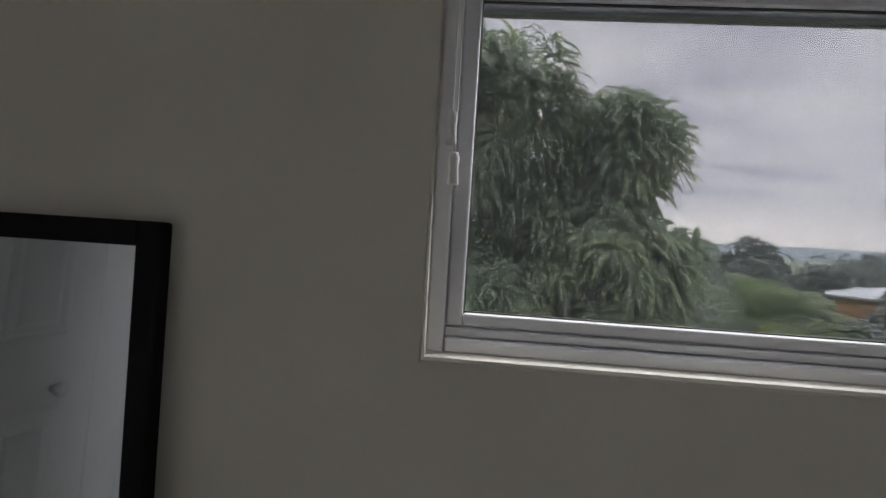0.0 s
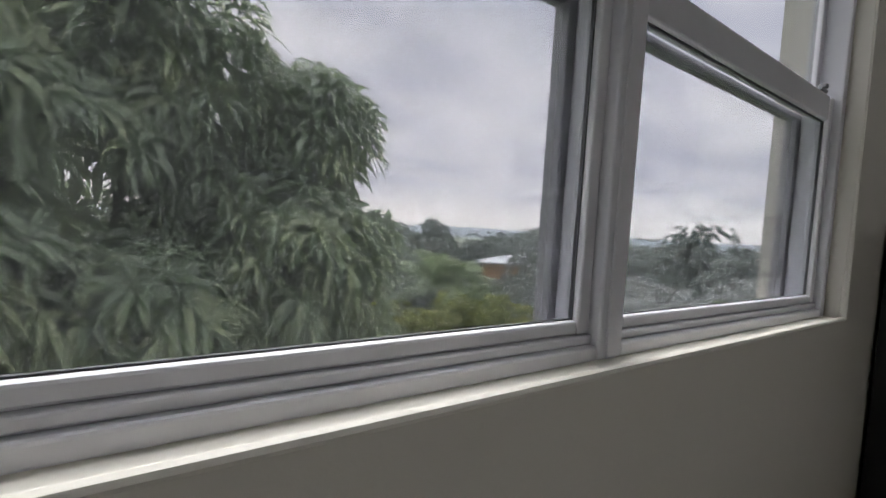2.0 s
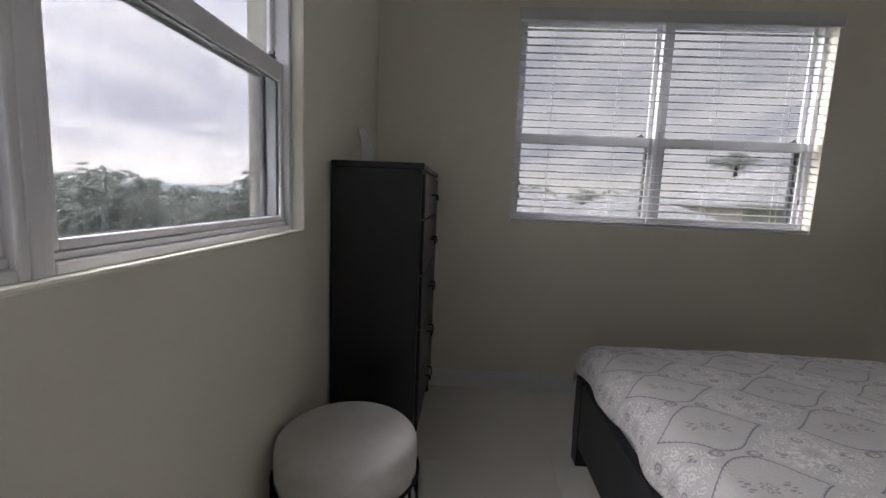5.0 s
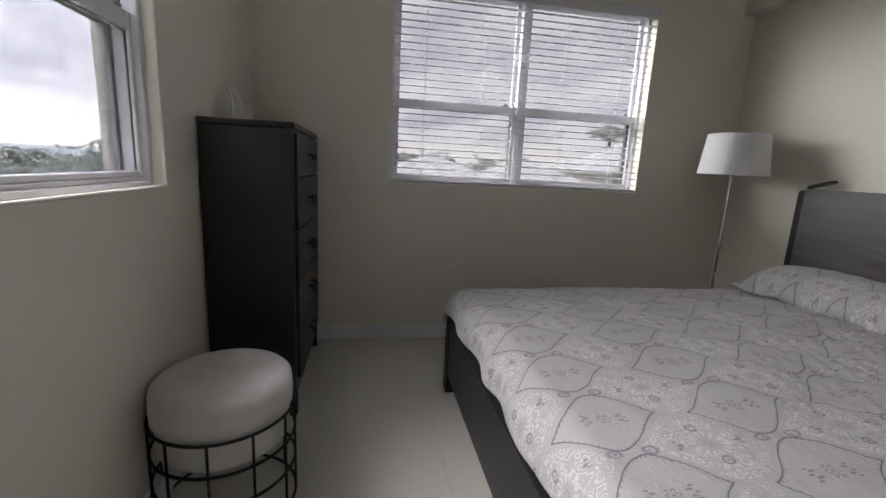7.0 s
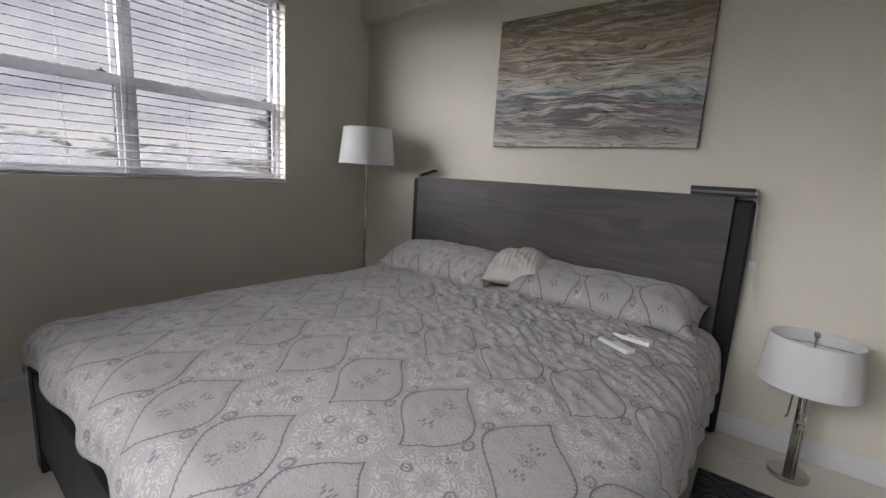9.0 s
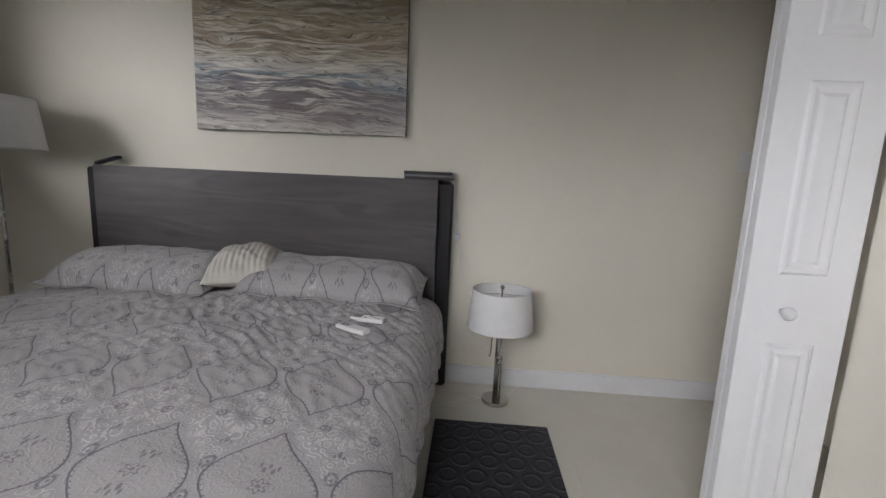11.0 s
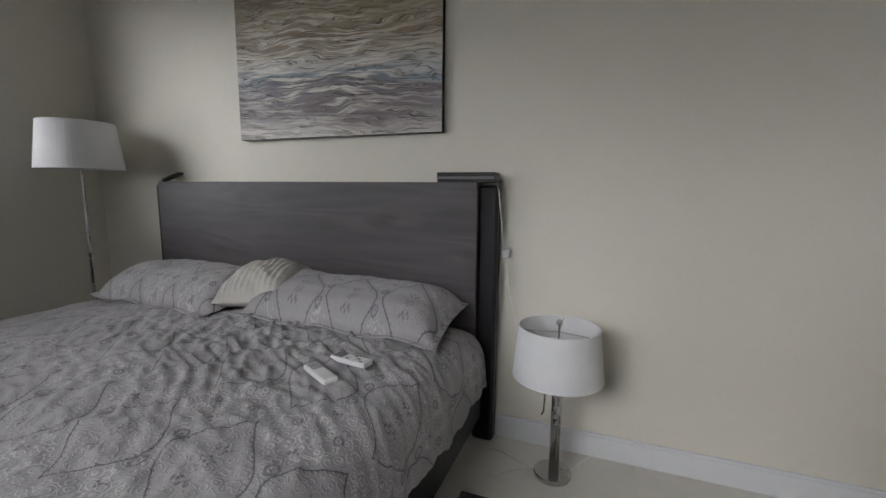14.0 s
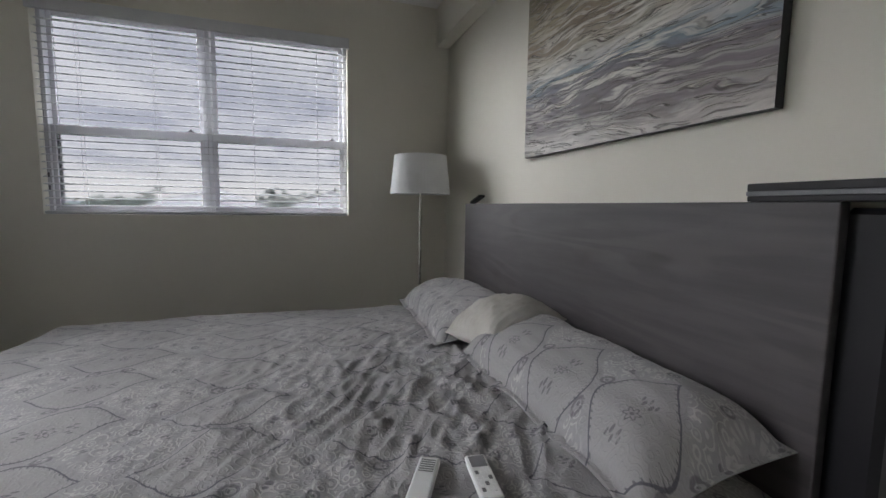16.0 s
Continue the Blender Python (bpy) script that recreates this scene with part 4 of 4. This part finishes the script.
def painting():
    p = thing("painting", pose(-1.958, 0.0, 1.89), "abstract seascape canvas in tan, white and grey streaks above the headboard", "painting")
    w, h, n, k = 0.622, 0.402, 170, 130
    verts, uvs, faces = [], [], []
    for j in range(k):
        for i in range(n):
            x, z = -w + 2 * w * i / (n - 1), -h + 2 * h * j / (k - 1)
            slope = z * 26 + 2.2 * noise.noise((x * 2.0, z * 3.0, 0.0)) - x * 1.6
            ridge = max(0, 1 - abs(noise.noise((x * 2.6, slope, 3.1))) * 8) * 0.008
            ridge *= max(0, noise.noise((x * 3, z * 7, 8.0)) + 0.45)
            edge = min(1, min(w - abs(x), h - abs(z)) / 0.01)
            verts.append((x, 0.036 + ridge * edge, z))
            uvs.append(((w - x) / (2 * w), (z + h) / (2 * h)))
    for j in range(k - 1):
        for i in range(n - 1):
            faces.append((j * n + i + 1, j * n + i, (j + 1) * n + i, (j + 1) * n + i + 1))
    cv = from_arrays("canvas", verts, faces, acrylic, p, smooth=True)
    cloth_uv(cv.data, uvs)
    part("stretcher", boxed(-w, 0.003, -h, w, 0.0355, h), dark_wood, p)


painting()


# ---------- outdoors ----------
GROUND = -3.4
bm = bmesh.new()
bmesh.ops.create_grid(bm, x_segments=60, y_segments=60, size=1500)
for v in bm.verts:
    d = math.hypot(v.co.x, v.co.y)
    v.co.z = GROUND - 0.004 - min(9.0, 0.016 * max(0, d - 60))
structure("ground", bm, soil, "grassy garden ground stretching to the distance", "ground")
ow = bmesh.new()
box(ow, -5.2, -0.4, GROUND, 0.198, -0.202, 3.0)
box(ow, -5.2, -0.202, GROUND, -5.0, NORTH + T, 3.0)
box(ow, -5.0, -0.202, GROUND, 0.198, NORTH + T, -0.13)
structure("outer_wall", ow, stucco_cream, "cream stucco outside walls of the lower storey", "wall")


def leaf_cloud(centers, normals, per, length, width, seed, droop=0.9, curl=0.5, jitter=0.35):
    """Rosettes of folded lance-shaped leaves, one rosette a centre."""
    rg = np.random.default_rng(seed)
    def unit(q): return q / (np.linalg.norm(q, axis=1, keepdims=True) + 1e-9)
    C, Nn = np.array(centers, float), unit(np.array(normals, float))
    A = unit(np.cross(Nn, (0.3, 0.1, 1.0)))
    B = np.cross(Nn, A)
    count = np.maximum(3, (per * rg.uniform(0.7, 1.3, len(C))).astype(int))
    idx = np.repeat(np.arange(len(C)), count)
    k = np.arange(len(idx)) - np.repeat(np.cumsum(count) - count, count)
    n = len(idx)
    t = (2 * math.pi * (k + rg.uniform(-0.3, 0.3, n)) / count[idx])[:, None]
    nrm = Nn[idx]
    d = unit(A[idx] * np.cos(t) + B[idx] * np.sin(t) + nrm * rg.uniform(-0.1, 0.8, (n, 1)))
    L = length * rg.uniform(0.65, 1.2, (n, 1))
    W = width * rg.uniform(0.8, 1.2, (n, 1))
    sd = unit(np.cross(d, nrm + rg.normal(0, jitter, (n, 3))))
    base = C[idx] + rg.normal(0, 0.02, (n, 3))
    down = np.array((0, 0, -droop))
    p1 = base + d * L * 0.35
    p2 = base + d * L * 0.7 + down * 0.18 * L
    p3 = base + d * L * 0.93 + down * 0.45 * L
    lift = np.array((0, 0, curl * 0.5)) * W
    verts = np.stack((base, p1 - sd * W / 2 + lift, p1, p1 + sd * W / 2 + lift, p2 - sd * W * 0.42 + lift, p2, p2 + sd * W * 0.42 + lift, p3), axis=1).reshape(-1, 3)
    faces = []
    for i in range(0, n * 8, 8):
        faces += [(i, i + 1, i + 2), (i, i + 2, i + 3), (i + 1, i + 4, i + 5, i + 2), (i + 2, i + 5, i + 6, i + 3), (i + 4, i + 7, i + 5), (i + 5, i + 7, i + 6)]
    return verts, faces


def limb(root, pts, r0, r1, name="limb"):
    part(name, tube(bmesh.new(), pts, r0, 9, r2=r1), bark, root, smooth=True)


def mango_tree():
    tree = thing("mango_tree", pose(-3.0, 8.6, GROUND), "large mango tree with long drooping green leaves outside the window", "tree")
    o = np.array((-3.0, 8.6, GROUND))
    blobs = (((-4.3, 8.7, 2.3), 2.05, 520), ((-2.75, 8.25, 2.75), 0.95, 190), ((-1.30, 8.35, 2.35), 0.72, 150), ((-1.45, 8.05, 0.85), 0.92, 210), ((-1.0, 8.1, 0.0), 0.75, 120),
             ((-4.1, 7.45, 0.75), 0.95, 190), ((-2.9, 7.55, 0.30), 0.75, 170), ((-2.3, 8.5, 1.5), 0.8, 120), ((-0.62, 7.95, 1.22), 0.20, 12), ((-3.4, 8.6, -0.6), 1.7, 220), ((-5.6, 8.4, 0.6), 1.6, 200),
             ((-1.7, 8.3, -1.2), 1.3, 120))
    rg = np.random.default_rng(7)
    C, Nn = [], []
    for c, r, n in blobs:
        c = np.array(c)
        for _ in range(int(n * 0.8)):
            d = rg.normal(size=3)
            d[1] -= 0.35
            d /= np.linalg.norm(d)
            rad = r * rg.uniform(0.80, 1.02) * (1 + 0.18 * noise.noise(tuple(d * 2.3 + c)))
            C.append(c + d * rad * np.array((1.0, 0.85, 0.95)) - o)
            Nn.append(d * 0.8 + np.array((0, -0.25, 0.65)))
    v, f = leaf_cloud(C, Nn, 12, 0.36, 0.066, 11, droop=0.75, jitter=0.15)
    from_arrays("crown", v.tolist(), f, mango_leaf, tree)
    inner, nn = [], []
    for c, r, n in blobs:
        for _ in range(n // 2):
            d = rg.normal(size=3)
            d /= np.linalg.norm(d)
            inner.append(np.array(c) + d * r * rg.uniform(0.1, 0.55) - o)
            nn.append(d + np.array((0, 0, 0.5)))
    v, f = leaf_cloud(inner, nn, 12, 0.30, 0.07, 12)
    from_arrays("inner_crown", v.tolist(), f, mango_leaf, tree)
    limb(tree, [(0, 0, 0), (0.05, 0.0, 1.2), (-0.1, 0.05, 2.4)], 0.26, 0.19, "trunk")
    for tip in ((-1.2, -0.1, 5.3), (-0.1, -0.2, 5.6), (0.4, -0.1, 4.9), (1.5, -0.2, 5.4), (1.3, -0.4, 4.0), (-1.0, -0.9, 3.9), (0.1, -0.9, 3.5), (2.35, -0.6, 4.6), (-2.2, -0.1, 4.0)):
        t = Vector(tip)
        limb(tree, [(-0.1, 0.05, 2.2), Vector((-0.1, 0.05, 2.2)).lerp(t, 0.4) + Vector((0, 0.15, 0.25)), Vector((-0.1, 0.05, 2.2)).lerp(t, 0.75) + Vector((0, 0.1, 0.1)), t], 0.10, 0.018)


mango_tree()


def bushy_tree(name, x, y, ztop, rx, mat, seed, label, dens=150, leaf=0.35, zb=None, cat="tree", group=""):
    zb = GROUND if zb is None else zb
    tree = thing(name, pose(x, y, zb), label, cat, group)
    rg = np.random.default_rng(seed)
    h = ztop - zb
    C, N_ = [], []
    lumps = [(rg.uniform(-0.6, 0.6) * rx, rg.uniform(-0.5, 0.5) * rx, h - rx * rg.uniform(0.35, 1.2), rx * rg.uniform(0.38, 0.62)) for _ in range(9)]
    for lx, ly, lz, lr in lumps:
        for _ in range(dens // 6):
            d = rg.normal(size=3)
            d /= np.linalg.norm(d)
            C.append(np.array((lx, ly, lz)) + d * lr * rg.uniform(0.7, 1.05))
            N_.append(d + np.array((0, 0, 0.5)))
    v, f = leaf_cloud(C, N_, 9, leaf, leaf * 0.42, seed, droop=0.5)
    from_arrays("crown", v.tolist(), f, mat, tree)
    limb(tree, [(0, 0, 0), (0.05, 0, h * 0.4), (0, 0, h * 0.75)], rx * 0.09, rx * 0.04, "trunk")
    for k in range(4):
        a = k * 1.7 + seed
        limb(tree, [(0.03, 0, h * 0.45), (math.cos(a) * rx * 0.3, math.sin(a) * rx * 0.3, h * 0.65), (math.cos(a) * rx * 0.5, math.sin(a) * rx * 0.5, h * 0.85)], rx * 0.04, rx * 0.012)
    return tree


def palm(x, y, zc, size, seed, label, zb=None, mat=None):
    zb = GROUND if zb is None else zb
    p = thing("palm_tree", pose(x, y, zb), label, "palm")
    h = zc - zb
    part("trunk", tube(bmesh.new(), [(0, 0, 0), (0.08, 0, h * 0.4), (0.05, 0.02, h * 0.8), (0, 0, h)], 0.16, 10, r2=0.11), bark, p, smooth=True)
    rg = np.random.default_rng(seed)
    for k in range(17):
        a = 2 * math.pi * k / 17 * 2.4 + rg.uniform(-0.2, 0.2)
        e = radians(rg.uniform(20, 84))
        L = size * rg.uniform(0.8, 1.1)
        d = np.array((math.cos(a) * math.cos(e), math.sin(a) * math.cos(e), math.sin(e)))
        spine = [np.array((0, 0, h)) + d * L * s - np.array((0, 0, 0.50 * L * s * s)) for s in np.linspace(0, 1, 15)]
        V_, F_ = [], []
        side = np.array((-math.sin(a), math.cos(a), 0))
        for i in range(1, 15):
            for sg in (-1, 1):
                for q in (0.0, 0.5):
                    pnt = spine[i - 1] * (1 - q) + spine[i] * q
                    ax = spine[i] - spine[i - 1]
                    ax /= np.linalg.norm(ax)
                    ll = size * 0.30 * math.sin(math.pi * (0.12 + 0.85 * (i + q) / 15.5)) * rg.uniform(0.85, 1.1)
                    tip = pnt + (side * sg * 0.85 + ax * 0.5) * ll - np.array((0, 0, 0.35 * ll))
                    mid = (pnt + tip) / 2 + np.array((0, 0, 0.05 * ll))
                    w = ax * size * 0.0065
                    n0 = len(V_)
                    V_ += [pnt - w, pnt + w, mid + w * 1.2, mid - w * 1.2, tip]
                    F_ += [(n0, n0 + 1, n0 + 2, n0 + 3), (n0 + 3, n0 + 2, n0 + 4)]
        fr = from_arrays("frond", [tuple(q) for q in V_], F_, mat or palm_leaf, p)
        part("rib", tube(bmesh.new(), [tuple(q) for q in spine[::2]], 0.02, 5, r2=0.005), mat or palm_leaf, fr)


palm(6.4, 17.0, -0.95, 2.9, 3, "coconut palm with arching yellow-green fronds in the garden")
for k, (x, y, zt, r, m, s) in enumerate(((2.2, 12.6, -0.75, 1.1, yellow_leaf, 31), (3.9, 12.2, -0.55, 1.2, yellow_leaf, 32), (5.4, 12.0, -0.65, 1.1, yellow_leaf, 33), (0.6, 12.6, -0.6, 1.3, hazed_leaf, 34))):
    bushy_tree("shrub", x, y, zt, r, m, s, "yellow-green leafy garden shrub" if m == yellow_leaf else "dark green leafy garden shrub", 210, 0.2, cat="shrub", group="garden shrubs")
for x, y, zt, r, m, s in ((9.0, 10.6, -0.2, 1.6, pale_hazed_leaf, 41), (13.5, 12.3, 0.15, 2.0, pale_hazed_leaf, 42), (16.5, 10.6, 0.2, 1.9, pale_hazed_leaf, 43), (19.0, 9.0, 0.3, 2.0, pale_hazed_leaf, 44), (8.0, 13.5, 0.1, 1.7, hazed_leaf, 45)):
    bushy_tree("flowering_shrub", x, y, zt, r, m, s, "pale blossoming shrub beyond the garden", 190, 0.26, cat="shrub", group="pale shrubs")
rg = random.Random(21)
k = 0
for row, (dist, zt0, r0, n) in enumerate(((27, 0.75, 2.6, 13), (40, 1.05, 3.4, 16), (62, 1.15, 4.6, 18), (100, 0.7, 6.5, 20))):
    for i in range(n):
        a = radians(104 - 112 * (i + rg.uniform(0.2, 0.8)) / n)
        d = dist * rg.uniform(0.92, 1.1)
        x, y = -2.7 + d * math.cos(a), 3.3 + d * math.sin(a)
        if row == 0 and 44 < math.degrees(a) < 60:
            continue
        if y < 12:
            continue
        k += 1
        bushy_tree("distant_tree", x, y, zt0 + rg.uniform(-0.6, 0.7) * (1 + row * 0.25), r0 * rg.uniform(0.8, 1.2), hazed_leaf, 60 + k, "hazy green tree in the distant wood", 170, 0.16 * r0, group="distant trees", zb=GROUND - (0 if row < 2 else 1.0))
bushy_tree("distant_tree", 36.5, 22.5, 3.0, 3.6, hazed_leaf, 201, "tall round tree above the distant wood", 240, 0.5, group="distant trees")
bushy_tree("distant_tree", 20.5, 24.0, 1.9, 3.4, hazed_leaf, 203, "dark full tree above the orange house", 260, 0.45, group="distant trees")

for k in range(16):
    a = radians(74 - 3.6 * k)
    d = 19.5 + 4.0 * rg.random()
    bushy_tree("garden_bush", -2.7 + d * math.cos(a), 3.3 + d * math.sin(a), -1.15 + rg.uniform(-0.35, 0.35), 1.7, hazed_leaf if k % 3 else palm_leaf, 500 + k, "grey-green leafy bush below the palm and house", 170, 0.3, cat="shrub", group="garden bushes")

# low far ridge, its aerial haze painted as a blue-grey base colour
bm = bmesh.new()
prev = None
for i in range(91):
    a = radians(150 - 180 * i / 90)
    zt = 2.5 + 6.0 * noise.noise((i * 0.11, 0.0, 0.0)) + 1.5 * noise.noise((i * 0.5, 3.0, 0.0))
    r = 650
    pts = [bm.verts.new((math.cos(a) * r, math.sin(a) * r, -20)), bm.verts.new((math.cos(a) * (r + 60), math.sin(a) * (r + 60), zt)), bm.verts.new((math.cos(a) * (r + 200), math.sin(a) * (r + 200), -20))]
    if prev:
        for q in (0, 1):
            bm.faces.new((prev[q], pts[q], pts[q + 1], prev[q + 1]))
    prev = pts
structure("backdrop", bm, hazed_hill, "hazy blue-green hills on the horizon", "hills")


def house(x, y, w, d, zt, ridge, turn, wall_mat, roof_mat, label, zb=None, wins=3):
    zb = GROUND if zb is None else zb
    h = thing("house", pose(x, y, zb, 0, 0, turn), label, "house")
    H = zt - zb
    part("wall", boxed(-w / 2, -d / 2, 0, w / 2, d / 2, H), wall_mat, h)
    bm = bmesh.new()
    e = 0.5
    lo = [bm.verts.new((sx * (w / 2 + e), sy * (d / 2 + e), H)) for sx, sy in ((-1, -1), (1, -1), (1, 1), (-1, 1))]
    lo2 = [bm.verts.new((v.co.x, v.co.y, H + 0.14)) for v in lo]
    k = max(0.2, w / 2 - d / 2)
    r = [bm.verts.new((-k, 0, H + ridge)), bm.verts.new((k, 0, H + ridge))]
    bm.faces.new(lo[::-1])
    for i in range(4):
        bm.faces.new((lo[i], lo[(i + 1) % 4], lo2[(i + 1) % 4], lo2[i]))
    bm.faces.new((lo2[0], lo2[1], r[1], r[0]))
    bm.faces.new((lo2[2], lo2[3], r[0], r[1]))
    bm.faces.new((lo2[1], lo2[2], r[1]))
    bm.faces.new((lo2[3], lo2[0], r[0]))
    part("roof", bm, roof_mat, h)
    part("ridge_cap", tube(bmesh.new(), [(-k, 0, H + ridge), (k, 0, H + ridge)], 0.10, 6), roof_mat, h)
    for sy in (-1, 1):
        for i in range(wins):
            xx = -w / 2 + w * (i + 0.5) / wins
            win = part("window", boxed(xx - 0.62, sy * d / 2 - 0.05, H - 2.0, xx + 0.62, sy * d / 2 + 0.05, H - 0.75, bevel=0.02), vinyl, h)
            part("pane", boxed(xx - 0.55, sy * d / 2 - 0.06, H - 1.93, xx + 0.55, sy * d / 2 + 0.06, H - 0.82), dark_window, win)
    for sx in (-1, 1):
        win = part("window", boxed(sx * w / 2 - 0.05, -0.62, H - 2.0, sx * w / 2 + 0.05, 0.62, H - 0.75, bevel=0.02), vinyl, h)
        part("pane", boxed(sx * w / 2 - 0.06, -0.55, H - 1.93, sx * w / 2 + 0.06, 0.55, H - 0.82), dark_window, win)
    return h


house(25.6, 31.2, 8.5, 6.0, -1.55, 0.8, -38, stucco_orange, roof_grey, "orange stucco house with a grey roof among trees", wins=2)
house(20.5, -0.6, 5.4, 5.2, 0.55, 1.35, 90, stucco_cream, roof_pale, "cream neighbouring house with a pale hipped roof")
house(19.6, -5.6, 5.2, 5.0, 0.45, 1.45, 90, stucco_cream, roof_pale, "cream neighbouring house with a pale hipped roof")
house(23.0, 5.5, 6.0, 6.0, 0.6, 1.5, 90, stucco_cream, roof_pale, "cream neighbouring house with a pale hipped roof")
house(21.0, -15.0, 11.0, 8.0, 1.3, 2.4, 90, stucco_cream, roof_pale, "large cream neighbouring house with a pale hipped roof")
# palm and trees behind the roofs wear the haze-lightened leaf colour
palm(24.0, -13.2, 3.6, 2.2, 8, "palm above the roofs of the neighbouring houses", mat=pale_hazed_leaf)
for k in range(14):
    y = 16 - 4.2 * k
    bushy_tree("distant_tree", 44 + 6 * rg.random(), y, 2.0 + rg.uniform(-0.8, 0.9), 3.6, pale_hazed_leaf, 300 + k, "hazy green tree behind the neighbouring roofs", 170, 0.5, group="distant trees")

# ---------- floor tiles ----------
P = 0.4445
base = None
ix0, iy0 = -3.513, 2.491
for i in range(-5, 10):
    for j in range(-7, 4):
        x0, y0 = ix0 + i * P, iy0 + j * P
        x1, y1 = x0 + P, y0 + P
        cx0, cx1, cy0, cy1 = max(x0, -4.85), min(x1, 0.0), max(y0, 0.0), min(y1, NORTH)
        if cx1 - cx0 < 0.02 or cy1 - cy0 < 0.02:
            continue
        whole = cx1 - cx0 > P - 1e-6 and cy1 - cy0 > P - 1e-6
        g = 0.0004
        if whole and base:
            ob = new("tile", base)
        else:
            ob = part("tile", boxed(g, g, -0.01, cx1 - cx0 - g, cy1 - cy0 - g, 0.0), tile_beige)
            if whole:
                base = ob.data
        ob.parent = floor
        ob.location = (cx0, cy0, 0.0)
